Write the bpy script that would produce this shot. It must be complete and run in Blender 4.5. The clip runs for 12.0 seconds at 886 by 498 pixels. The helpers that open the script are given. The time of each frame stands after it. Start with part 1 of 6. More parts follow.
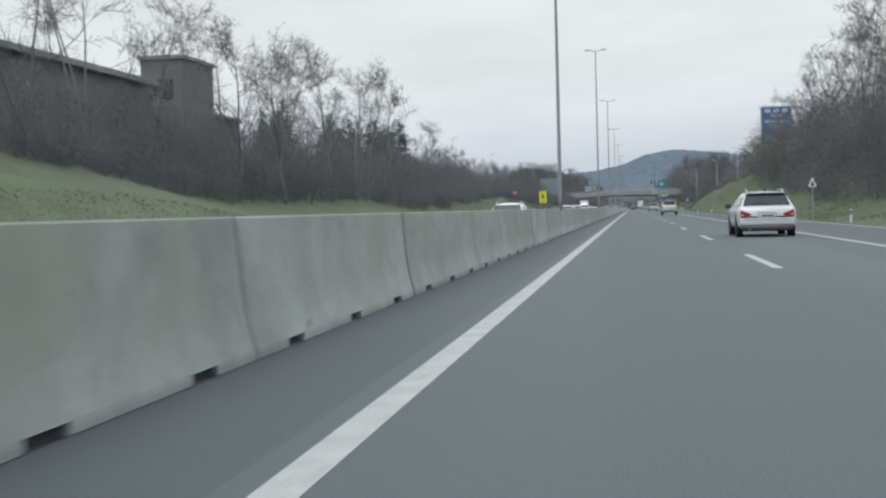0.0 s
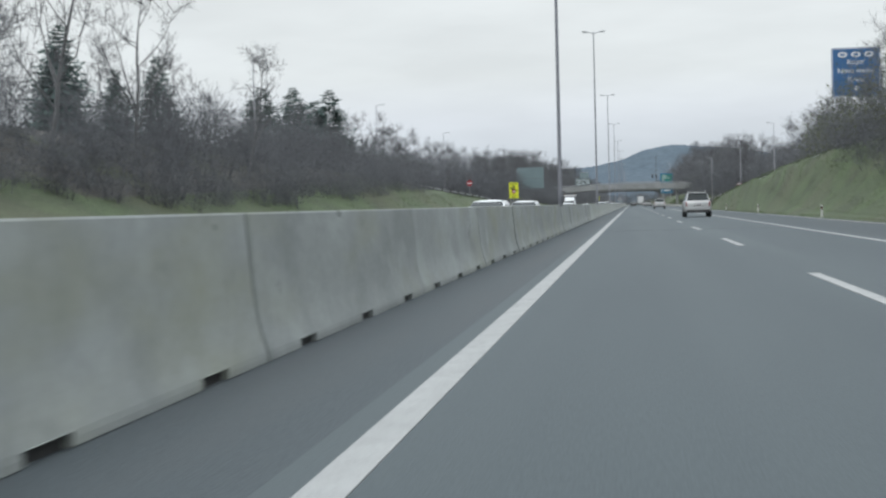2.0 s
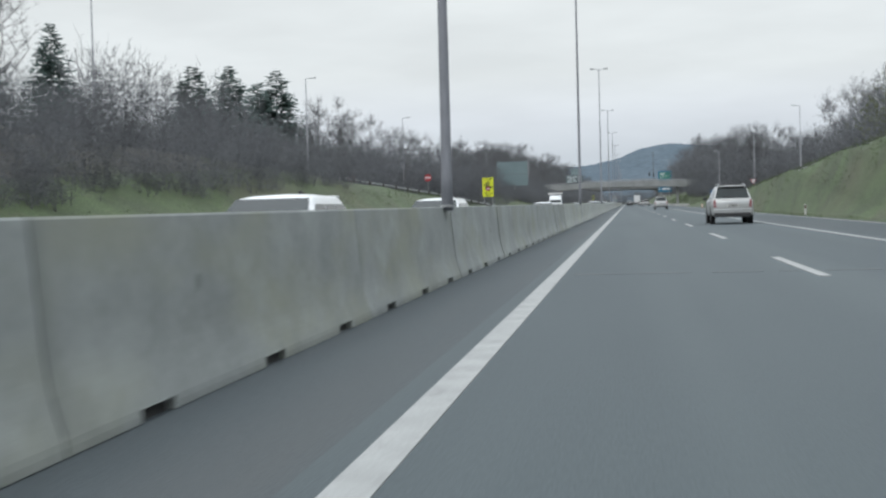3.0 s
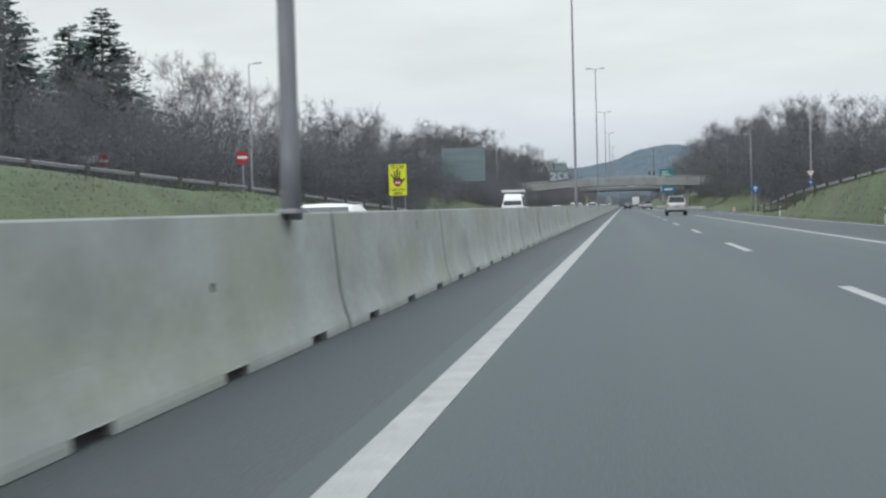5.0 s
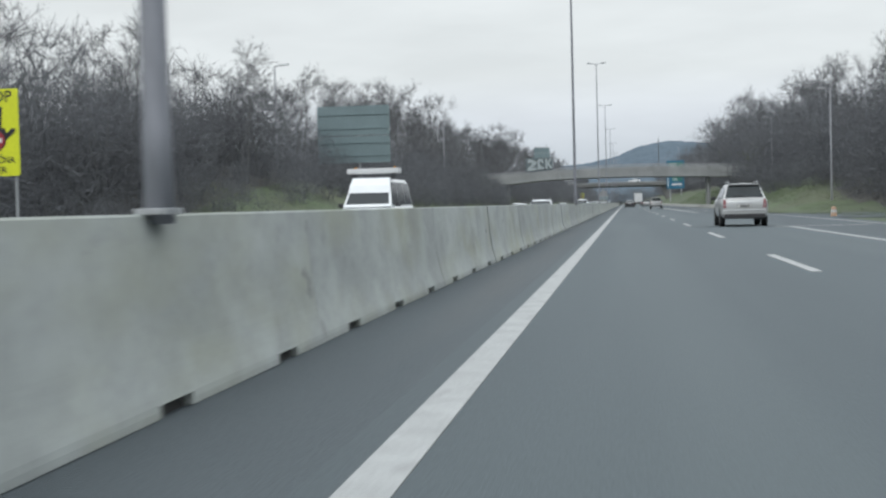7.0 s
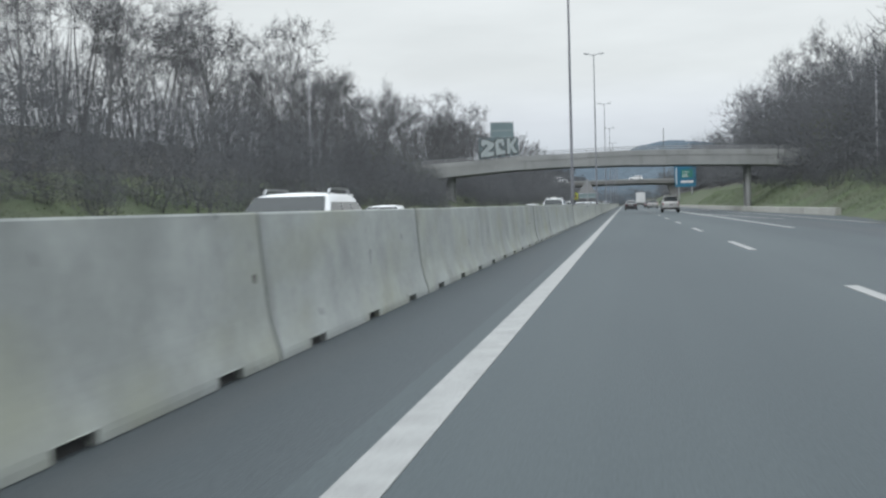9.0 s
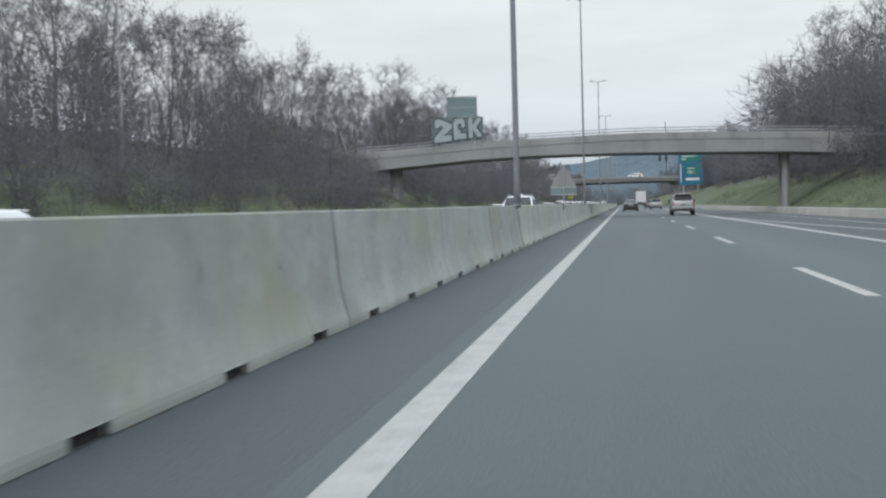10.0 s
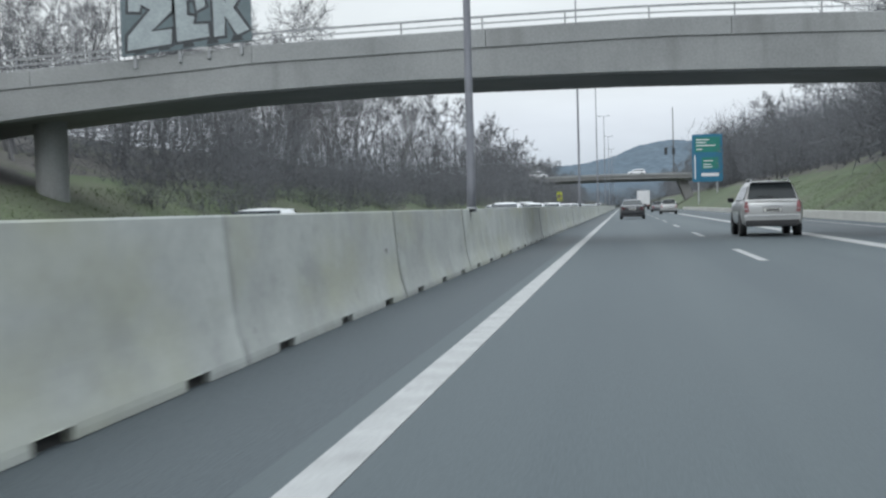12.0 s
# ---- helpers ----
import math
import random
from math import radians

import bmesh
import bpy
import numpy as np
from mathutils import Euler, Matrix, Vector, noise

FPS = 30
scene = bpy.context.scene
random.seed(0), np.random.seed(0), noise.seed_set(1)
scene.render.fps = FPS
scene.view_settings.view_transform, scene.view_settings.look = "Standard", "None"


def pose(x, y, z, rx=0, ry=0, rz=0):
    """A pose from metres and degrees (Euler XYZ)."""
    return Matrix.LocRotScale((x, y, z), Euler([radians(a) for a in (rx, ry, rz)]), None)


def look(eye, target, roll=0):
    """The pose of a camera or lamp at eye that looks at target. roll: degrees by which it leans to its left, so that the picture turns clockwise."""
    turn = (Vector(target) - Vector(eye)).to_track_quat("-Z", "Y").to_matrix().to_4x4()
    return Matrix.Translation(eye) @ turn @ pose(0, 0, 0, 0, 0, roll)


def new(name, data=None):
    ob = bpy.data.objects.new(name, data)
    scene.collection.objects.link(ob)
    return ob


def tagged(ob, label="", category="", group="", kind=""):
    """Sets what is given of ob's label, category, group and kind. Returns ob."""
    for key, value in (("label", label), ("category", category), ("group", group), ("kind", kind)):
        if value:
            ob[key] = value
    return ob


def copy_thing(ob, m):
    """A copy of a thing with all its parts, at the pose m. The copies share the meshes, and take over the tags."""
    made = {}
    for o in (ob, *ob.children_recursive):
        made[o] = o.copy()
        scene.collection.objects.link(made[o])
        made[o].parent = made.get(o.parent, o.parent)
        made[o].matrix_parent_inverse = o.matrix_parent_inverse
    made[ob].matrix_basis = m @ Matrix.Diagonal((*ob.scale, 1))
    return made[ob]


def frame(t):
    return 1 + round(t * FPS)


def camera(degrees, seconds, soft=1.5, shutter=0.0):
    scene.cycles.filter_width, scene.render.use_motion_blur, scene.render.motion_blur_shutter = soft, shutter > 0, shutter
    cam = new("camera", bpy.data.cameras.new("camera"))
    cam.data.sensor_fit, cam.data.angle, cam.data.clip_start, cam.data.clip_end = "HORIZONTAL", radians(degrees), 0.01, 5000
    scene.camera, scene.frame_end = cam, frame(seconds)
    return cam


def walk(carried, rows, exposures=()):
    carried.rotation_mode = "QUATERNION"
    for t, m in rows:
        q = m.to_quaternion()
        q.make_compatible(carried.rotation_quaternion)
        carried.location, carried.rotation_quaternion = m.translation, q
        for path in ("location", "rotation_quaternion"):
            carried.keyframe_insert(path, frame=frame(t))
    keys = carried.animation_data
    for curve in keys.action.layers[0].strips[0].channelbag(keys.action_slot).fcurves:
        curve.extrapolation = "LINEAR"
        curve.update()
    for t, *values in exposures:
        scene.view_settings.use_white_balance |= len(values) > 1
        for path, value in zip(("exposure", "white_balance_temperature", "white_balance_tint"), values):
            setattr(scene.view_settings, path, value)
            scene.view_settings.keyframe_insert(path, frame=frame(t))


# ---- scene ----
# camera on the dashboard of a car in the fast lane: seconds, x, y, yaw, pitch
EYE_HEIGHT, LEAN = 1.05, 1.51
DRIVE = [
    (0.0, -0.000, -0.000, 8.306, -1.642),
    (0.5, -0.024, 15.602, 8.165, -1.778),
    (1.0, -0.061, 31.233, 8.245, -1.576),
    (1.5, -0.113, 46.951, 8.270, -1.822),
    (2.0, -0.192, 62.664, 8.258, -1.805),
    (2.5, -0.247, 78.216, 8.274, -1.554),
    (3.0, -0.302, 93.553, 8.074, -1.840),
    (5.0, -0.280, 155.382, 7.965, -1.741),
    (5.5, -0.286, 171.107, 8.023, -1.739),
    (6.0, -0.296, 186.950, 8.061, -1.833),
    (6.5, -0.324, 202.752, 8.032, -1.770),
    (7.0, -0.359, 218.500, 7.993, -1.842),
    (9.0, -0.320, 281.494, 7.994, -1.808),
    (9.5, -0.295, 297.356, 7.901, -1.781),
    (10.0, -0.277, 313.274, 7.948, -1.822),
    (10.5, -0.227, 329.138, 7.874, -1.806),
    (11.0, -0.201, 344.908, 7.827, -1.905),
    (11.5, -0.160, 360.483, 7.893, -1.738),
    (12.0, -0.135, 375.872, 7.927, -1.728),
]
cam = camera(37.7, 12.0, soft=2.4, shutter=0.12)
walk(cam, [(t, pose(x, y, EYE_HEIGHT, 90 + pitch, LEAN, yaw)) for t, x, y, yaw, pitch in DRIVE],
     [(0.0, 0.0, 6330, 10), (9.0, 0.0, 6330, 10), (10.5, 0.03, 6270, 10), (12.0, 0.1, 6200, 10)])

# ---- daylight: a bright overcast sky, brighter overhead than at the horizon ----
world = bpy.data.worlds.new("overcast_sky")
scene.world = world
world.use_nodes = True
wn, wl = world.node_tree.nodes, world.node_tree.links
wn.clear()
w_out, w_bg = wn.new("ShaderNodeOutputWorld"), wn.new("ShaderNodeBackground")
w_sky = wn.new("ShaderNodeTexSky")
w_sky.sky_type, w_sky.sun_disc = "NISHITA", False
w_sky.sun_elevation, w_sky.sun_rotation = radians(42), radians(200)
w_co, w_sep = wn.new("ShaderNodeTexCoord"), wn.new("ShaderNodeSeparateXYZ")
wl.new(w_co.outputs["Generated"], w_sep.inputs[0])
w_ramp = wn.new("ShaderNodeValToRGB")
wl.new(w_sep.outputs["Z"], w_ramp.inputs[0])
sky_stops = ((0.0, (0.58, 0.64, 0.70, 1)), (0.035, (0.645, 0.695, 0.74, 1)), (0.065, (0.74, 0.78, 0.815, 1)), (0.1, (0.805, 0.84, 0.835, 1)), (0.2, (0.825, 0.858, 0.845, 1)), (0.35, (1.16, 1.24, 1.31, 1)), (1.0, (2.2, 2.33, 2.38, 1)))
w_ramp.color_ramp.elements[1].position, w_ramp.color_ramp.elements[1].color = sky_stops[-1]
w_ramp.color_ramp.elements[0].color = sky_stops[0][1]
for pos, c in sky_stops[1:-1]:
    w_ramp.color_ramp.elements.new(pos).color = c
w_map, w_cloud = wn.new("ShaderNodeMapping"), wn.new("ShaderNodeTexNoise")
w_map.inputs["Scale"].default_value = (2.5, 2.5, 11)
w_cloud.inputs["Scale"].default_value, w_cloud.inputs["Detail"].default_value, w_cloud.inputs["Roughness"].default_value = 1.6, 5, 0.55
wl.new(w_co.outputs["Generated"], w_map.inputs[0])
wl.new(w_map.outputs[0], w_cloud.inputs["Vector"])
w_cr = wn.new("ShaderNodeMapRange")
w_cr.inputs["From Min"].default_value, w_cr.inputs["From Max"].default_value = 0.36, 0.66
w_cr.inputs["To Min"].default_value, w_cr.inputs["To Max"].default_value = 0.93, 1.05
wl.new(w_cloud.outputs["Fac"], w_cr.inputs["Value"])
w_mul = wn.new("ShaderNodeVectorMath")
w_mul.operation = "SCALE"
wl.new(w_ramp.outputs[0], w_mul.inputs[0])
wl.new(w_cr.outputs[0], w_mul.inputs["Scale"])
w_blue = wn.new("ShaderNodeVectorMath")
w_blue.operation = "SCALE"
w_blue.inputs["Scale"].default_value = 0.06
wl.new(w_sky.outputs[0], w_blue.inputs[0])
w_mix = wn.new("ShaderNodeMix")
w_mix.data_type = "RGBA"
w_mix.inputs["Factor"].default_value = 0.96
wl.new(w_blue.outputs[0], w_mix.inputs["A"])
wl.new(w_mul.outputs[0], w_mix.inputs["B"])
wl.new(w_mix.outputs["Result"], w_bg.inputs["Color"])
w_bg.inputs["Strength"].default_value = 1.0
wl.new(w_bg.outputs[0], w_out.inputs[0])
sun = new("sun", bpy.data.lights.new("sun", "SUN"))
sun.data.energy, sun.data.angle, sun.data.color = 0.9, radians(25), (1.0, 0.97, 0.92)
sun.matrix_basis = look((0, 0, 0), (0.25, 0.68, -0.75))


# ---- materials ----
def mat(name, c, rough=0.8, metal=0.0, dark=None, scale=1.0, amount=0.5, fine=40.0, fine_amount=0.15, bump=0.0, bump_scale=30.0, stretch=(1, 1, 1), per_object=0.0, emit=0.0, spec=0.5, island=0.0, thin=0.0):
    """A surface with variation at two scales, in metres; per_object: how much one piece differs from the next."""
    m = bpy.data.materials.new(name)
    m.use_nodes = True
    n, l = m.node_tree.nodes, m.node_tree.links
    b = n["Principled BSDF"]
    b.inputs["Roughness"].default_value, b.inputs["Metallic"].default_value, b.inputs["Specular IOR Level"].default_value = rough, metal, spec
    co, mp = n.new("ShaderNodeTexCoord"), n.new("ShaderNodeMapping")
    mp.inputs["Scale"].default_value = stretch
    l.new(co.outputs["Object"], mp.inputs[0])
    vec = mp.outputs[0]
    info = n.new("ShaderNodeObjectInfo")
    if per_object:
        off = n.new("ShaderNodeVectorMath")
        off.operation = "MULTIPLY_ADD"
        l.new(info.outputs["Random"], off.inputs[0])
        off.inputs[1].default_value = (37, 53, 29)
        l.new(vec, off.inputs[2])
        vec = off.outputs[0]
    big, small = n.new("ShaderNodeTexNoise"), n.new("ShaderNodeTexNoise")
    for t, s, d in ((big, scale, 6), (small, fine, 3)):
        t.inputs["Scale"].default_value, t.inputs["Detail"].default_value = s, d
        l.new(vec, t.inputs["Vector"])
    dark = dark or tuple(v * 0.6 for v in c)
    rng = n.new("ShaderNodeMapRange")
    rng.inputs["From Min"].default_value, rng.inputs["From Max"].default_value = 0.35, 0.65
    rng.inputs["To Max"].default_value = amount
    l.new(big.outputs["Fac"], rng.inputs["Value"])
    mix = n.new("ShaderNodeMix")
    mix.data_type = "RGBA"
    mix.inputs["A"].default_value, mix.inputs["B"].default_value = (*c, 1), (*dark, 1)
    l.new(rng.outputs[0], mix.inputs["Factor"])
    r2 = n.new("ShaderNodeMapRange")
    r2.inputs["From Min"].default_value, r2.inputs["From Max"].default_value = 0.3, 0.7
    r2.inputs["To Min"].default_value, r2.inputs["To Max"].default_value = 1 - fine_amount, 1 + fine_amount
    l.new(small.outputs["Fac"], r2.inputs["Value"])
    val = r2.outputs[0]
    for out, k in ((info.outputs["Random"], per_object), (None, island)):
        if k:
            if out is None:
                out = n.new("ShaderNodeNewGeometry").outputs["Random Per Island"]
            r3 = n.new("ShaderNodeMapRange")
            r3.inputs["To Min"].default_value, r3.inputs["To Max"].default_value = 1 - k, 1 + k
            l.new(out, r3.inputs["Value"])
            mu = n.new("ShaderNodeMath")
            mu.operation = "MULTIPLY"
            l.new(val, mu.inputs[0])
            l.new(r3.outputs[0], mu.inputs[1])
            val = mu.outputs[0]
    sc = n.new("ShaderNodeVectorMath")
    sc.operation = "SCALE"
    l.new(mix.outputs["Result"], sc.inputs[0])
    l.new(val, sc.inputs["Scale"])
    l.new(sc.outputs[0], b.inputs["Base Color"])
    if bump:
        bt, bp = n.new("ShaderNodeTexNoise"), n.new("ShaderNodeBump")
        bt.inputs["Scale"].default_value, bt.inputs["Detail"].default_value = bump_scale, 4
        l.new(vec, bt.inputs["Vector"])
        bp.inputs["Strength"].default_value, bp.inputs["Distance"].default_value = bump, 0.02
        l.new(bt.outputs["Fac"], bp.inputs["Height"])
        l.new(bp.outputs[0], b.inputs["Normal"])
    if thin:
        # fine twigs pass some light on all round
        tr, ms = n.new("ShaderNodeBsdfTranslucent"), n.new("ShaderNodeMixShader")
        ms.inputs[0].default_value = thin
        l.new(sc.outputs[0], tr.inputs["Color"])
        l.new(b.outputs[0], ms.inputs[1])
        l.new(tr.outputs[0], ms.inputs[2])
        l.new(ms.outputs[0], n["Material Output"].inputs["Surface"])
    if emit:
        b.inputs["Emission Color"].default_value, b.inputs["Emission Strength"].default_value = (*c, 1), emit
    return m


def tint(m, c, scale, lo, hi, stretch=(1, 1, 1), strength=1.0):
    """Lays one more irregular layer of colour (stains, moss, wheel polish) over a material made by mat()."""
    n, l = m.node_tree.nodes, m.node_tree.links
    b = n["Principled BSDF"]
    old = b.inputs["Base Color"].links[0].from_socket
    co, mp, t, r, x = (n.new("ShaderNode" + k) for k in ("TexCoord", "Mapping", "TexNoise", "MapRange", "Mix"))
    x.data_type = "RGBA"
    mp.inputs["Scale"].default_value = stretch
    l.new(co.outputs["Object"], mp.inputs[0])
    info, off = n.new("ShaderNodeObjectInfo"), n.new("ShaderNodeVectorMath")
    off.operation = "MULTIPLY_ADD"
    off.inputs[1].default_value = (61, 17, 43)
    l.new(info.outputs["Random"], off.inputs[0])
    l.new(mp.outputs[0], off.inputs[2])
    l.new(off.outputs[0], t.inputs["Vector"])
    t.inputs["Scale"].default_value, t.inputs["Detail"].default_value = scale, 5
    r.inputs["From Min"].default_value, r.inputs["From Max"].default_value, r.inputs["To Max"].default_value = lo, hi, strength
    l.new(t.outputs["Fac"], r.inputs["Value"])
    l.new(r.outputs[0], x.inputs["Factor"])
    l.new(old, x.inputs["A"])
    x.inputs["B"].default_value = (*c, 1)
    l.new(x.outputs["Result"], b.inputs["Base Color"])
    return m


ASPHALT = tint(mat("asphalt", (0.0505, 0.0645, 0.0705), 0.82, dark=(0.039, 0.0505, 0.0565), scale=0.5, fine=90, fine_amount=0.2, bump=0.3, bump_scale=120, stretch=(1, 0.12, 1)), (0.073, 0.089, 0.093), 0.35, 0.45, 0.75, (1.2, 0.02, 1), 0.8)
ASPHALT_SHOULDER = tint(mat("shoulder_asphalt", (0.048, 0.06, 0.0665), 0.85, dark=(0.038, 0.048, 0.0545), scale=0.6, fine=80, fine_amount=0.3, bump=0.5, bump_scale=110, stretch=(1, 0.15, 1)), (0.07, 0.072, 0.072), 0.8, 0.5, 0.8, (1, 0.05, 1), 0.7)
PAINT = tint(mat("road_paint", (0.3, 0.305, 0.3), 0.8, dark=(0.2, 0.205, 0.2), scale=3, fine=60, fine_amount=0.15, bump=0.3), (0.13, 0.13, 0.13), 6, 0.6, 0.8, (1, 0.3, 1), 0.6)
def barrier_concrete(name, c, d):
    """Cast concrete with cloudy damp patches, olive algae, pale lime blooms and dark runs where elements meet."""
    m = mat(name, c, 0.9, dark=d, scale=1.1, amount=0.7, fine=14, fine_amount=0.07, bump=0.1, bump_scale=40, per_object=0.09)
    tint(m, tuple(0.6 * v for v in c), 0.8, 0.56, 0.8, (1, 1.0, 0.35), 0.4)
    tint(m, (0.84 * c[0], 0.82 * c[1], 0.62 * c[2]), 0.8, 0.46, 0.7, (1, 0.6, 1.6), 0.65)
    tint(m, tuple(1.2 * v for v in c), 1.6, 0.55, 0.74, (1, 0.7, 1.1), 0.6)
    tint(m, tuple(0.55 * v for v in c), 4.0, 0.62, 0.76, (1, 0.6, 1.0), 0.4)
    tint(m, tuple(0.6 * v for v in c), 1.5, 0.54, 0.72, (1, 0.6, 1.0), 0.5)
    n, l = m.node_tree.nodes, m.node_tree.links
    b = n["Principled BSDF"]
    old = b.inputs["Base Color"].links[0].from_socket
    co, sep = n.new("ShaderNodeTexCoord"), n.new("ShaderNodeSeparateXYZ")
    l.new(co.outputs["Object"], sep.inputs[0])
    info = n.new("ShaderNodeObjectInfo")
    run, mp = n.new("ShaderNodeTexNoise"), n.new("ShaderNodeVectorMath")
    mp.operation = "MULTIPLY_ADD"
    mp.inputs[1].default_value = (91, 23, 57)
    l.new(info.outputs["Random"], mp.inputs[0])
    l.new(co.outputs["Object"], mp.inputs[2])
    run.inputs["Scale"].default_value, run.inputs["Detail"].default_value = 2.2, 4
    l.new(mp.outputs[0], run.inputs["Vector"])
    width = n.new("ShaderNodeMath")
    width.operation = "MULTIPLY_ADD"
    width.inputs[1].default_value, width.inputs[2].default_value = 0.75, -0.22
    l.new(run.outputs["Fac"], width.inputs[0])
    near = n.new("ShaderNodeMapRange")
    near.inputs["From Min"].default_value, near.inputs["To Min"].default_value, near.inputs["To Max"].default_value = 0.0, 0.75, 0.0
    l.new(sep.outputs["Y"], near.inputs["Value"])
    l.new(width.outputs[0], near.inputs["From Max"])
    x = n.new("ShaderNodeMix")
    x.data_type = "RGBA"
    l.new(near.outputs[0], x.inputs["Factor"])
    l.new(old, x.inputs["A"])
    x.inputs["B"].default_value = (*(0.5 * v for v in c), 1)
    l.new(x.outputs["Result"], b.inputs["Base Color"])
    return m


CONCRETE = barrier_concrete("barrier_concrete", (0.345, 0.365, 0.35), (0.25, 0.266, 0.256))
CONCRETE_GRIMY = barrier_concrete("grimy_barrier_concrete", (0.275, 0.293, 0.284), (0.19, 0.204, 0.2))
CONCRETE_PALE = barrier_concrete("pale_barrier_concrete", (0.39, 0.408, 0.385), (0.3, 0.315, 0.298))
BRIDGE_CONCRETE = tint(mat("bridge_concrete", (0.285, 0.292, 0.288), 0.9, dark=(0.21, 0.217, 0.215), scale=0.35, amount=0.8, fine=20, fine_amount=0.12, bump=0.2), (0.14, 0.14, 0.135), 0.9, 0.56, 0.8, (1.3, 1, 0.22), 0.6)
# darker copy of the bridge concrete, with the underside's shade in its colour
SHADED_CONCRETE = mat("shaded_bridge_concrete", (0.2, 0.2, 0.195), 0.9, scale=0.4, fine=15)
GRASS = tint(mat("verge_grass", (0.066, 0.093, 0.041), 0.95, dark=(0.048, 0.06, 0.034), scale=0.3, amount=0.9, fine=9, fine_amount=0.4, bump=1.0, bump_scale=8), (0.088, 0.082, 0.056), 0.2, 0.47, 0.7, (1, 0.6, 1), 0.55)
tint(GRASS, (0.04, 0.05, 0.028), 0.8, 0.55, 0.72, (1, 0.6, 1), 0.6)
tint(GRASS, (0.105, 0.1, 0.07), 2.4, 0.58, 0.72, (1, 0.8, 1), 0.5)
GRASS_BLADE = tint(mat("grass_blades", (0.105, 0.142, 0.066), 0.9, dark=(0.08, 0.1, 0.056), scale=0.3, amount=0.9, fine=5, fine_amount=0.4, island=0.25, thin=0.4), (0.14, 0.13, 0.09), 0.2, 0.47, 0.7, (1, 0.6, 1), 0.55)
LITTER = tint(mat("leaf_litter", (0.075, 0.07, 0.062), 0.97, dark=(0.048, 0.046, 0.042), scale=0.3, amount=0.9, fine=6, fine_amount=0.4, bump=1.0, bump_scale=6), (0.06, 0.075, 0.03), 0.15, 0.5, 0.7)
BARK = mat("bark", (0.13, 0.131, 0.133), 0.95, dark=(0.082, 0.082, 0.084), scale=2, fine=20, per_object=0.25, bump=0.4)
TWIG = mat("bare_twigs", (0.135, 0.137, 0.143), 0.95, dark=(0.095, 0.095, 0.1), thin=0.35, scale=0.5, fine=8, per_object=0.25)
BRUSH = mat("brushwood", (0.155, 0.16, 0.169), 0.97, dark=(0.114, 0.116, 0.123), thin=0.45, scale=0.15, amount=0.9, fine=3, fine_amount=0.3)
BUD = mat("budding_leaves", (0.10, 0.115, 0.035), 0.9, dark=(0.06, 0.07, 0.03), scale=0.4, fine=8, per_object=0.2)
NEEDLE = mat("spruce_needles", (0.135, 0.19, 0.175), 0.9, dark=(0.098, 0.138, 0.13), thin=0.5, scale=0.6, fine=8, per_object=0.2)
STEEL = mat("galvanised_steel", (0.34, 0.35, 0.355), 0.6, 0.4, dark=(0.25, 0.26, 0.265), scale=1.5, fine=25, fine_amount=0.1, per_object=0.08)
POLE = mat("lamp_pole_steel", (0.24, 0.245, 0.27), 0.6, 0.3, dark=(0.18, 0.185, 0.205), scale=0.8, fine=14, fine_amount=0.1, stretch=(1, 1, 0.25), per_object=0.1)
RUST = mat("rusty_steel", (0.09, 0.075, 0.065), 0.9, 0.2, dark=(0.05, 0.045, 0.04), scale=4, fine=30)
POST_DARK = mat("weathered_post", (0.09, 0.085, 0.08), 0.8, 0.2, scale=3, fine=20)
# near-black that stands for the shade inside the drain notches
HOLE = mat("notch_shade_dark", (0.035, 0.035, 0.034), 0.95, scale=3, fine=20)
SIGN_BACK = mat("sign_back_aluminium", (0.17, 0.225, 0.235), 0.65, 0.15, dark=(0.135, 0.18, 0.19), scale=0.7, fine=10, fine_amount=0.08)


# ---- building helpers ----
def part(name, bm, material, parent=None, label="", smooth=False):
    """Links a bmesh as one mesh object, under a thing or a part where one is given."""
    me = bpy.data.meshes.new(name)
    bm.normal_update()
    bm.to_mesh(me)
    bm.free()
    return place(name, me, material, parent, label, smooth)


def place(name, me, material, parent=None, label="", smooth=False):
    me.materials.clear()
    for m in material if isinstance(material, (list, tuple)) else (material,):
        me.materials.append(m)
    if smooth:
        me.shade_smooth()
    ob = new(name, me)
    if parent is not None:
        ob.parent = parent
    return tagged(ob, label)


def thing(name, label, category, group="", at=None, kind=""):
    ob = tagged(new(name), label, category, group, kind)
    if at is not None:
        ob.matrix_basis = at
    return ob


def box(bm, x0, x1, y0, y1, z0, z1, bevel=0.0):
    r = bmesh.ops.create_cube(bm, size=1, matrix=Matrix.Translation(((x0 + x1) / 2, (y0 + y1) / 2, (z0 + z1) / 2)) @ Matrix.Diagonal((x1 - x0, y1 - y0, z1 - z0, 1)))
    if bevel:
        bmesh.ops.bevel(bm, geom=list({e for v in r["verts"] for e in v.link_edges}), offset=bevel, segments=2, affect="EDGES", profile=0.6)
    return bm


def boxed(x0, x1, y0, y1, z0, z1, bevel=0.0):
    return box(bmesh.new(), x0, x1, y0, y1, z0, z1, bevel)


def rod(bm, a, b, r0, r1=None, sides=8):
    a, b = Vector(a), Vector(b)
    d = b - a
    bmesh.ops.create_cone(bm, cap_ends=True, segments=sides, radius1=r0, radius2=r0 if r1 is None else r1, depth=d.length, matrix=Matrix.Translation((a + b) / 2) @ d.to_track_quat("Z", "Y").to_matrix().to_4x4())
    return bm


def rodded(a, b, r0, r1=None, sides=8):
    return rod(bmesh.new(), a, b, r0, r1, sides)


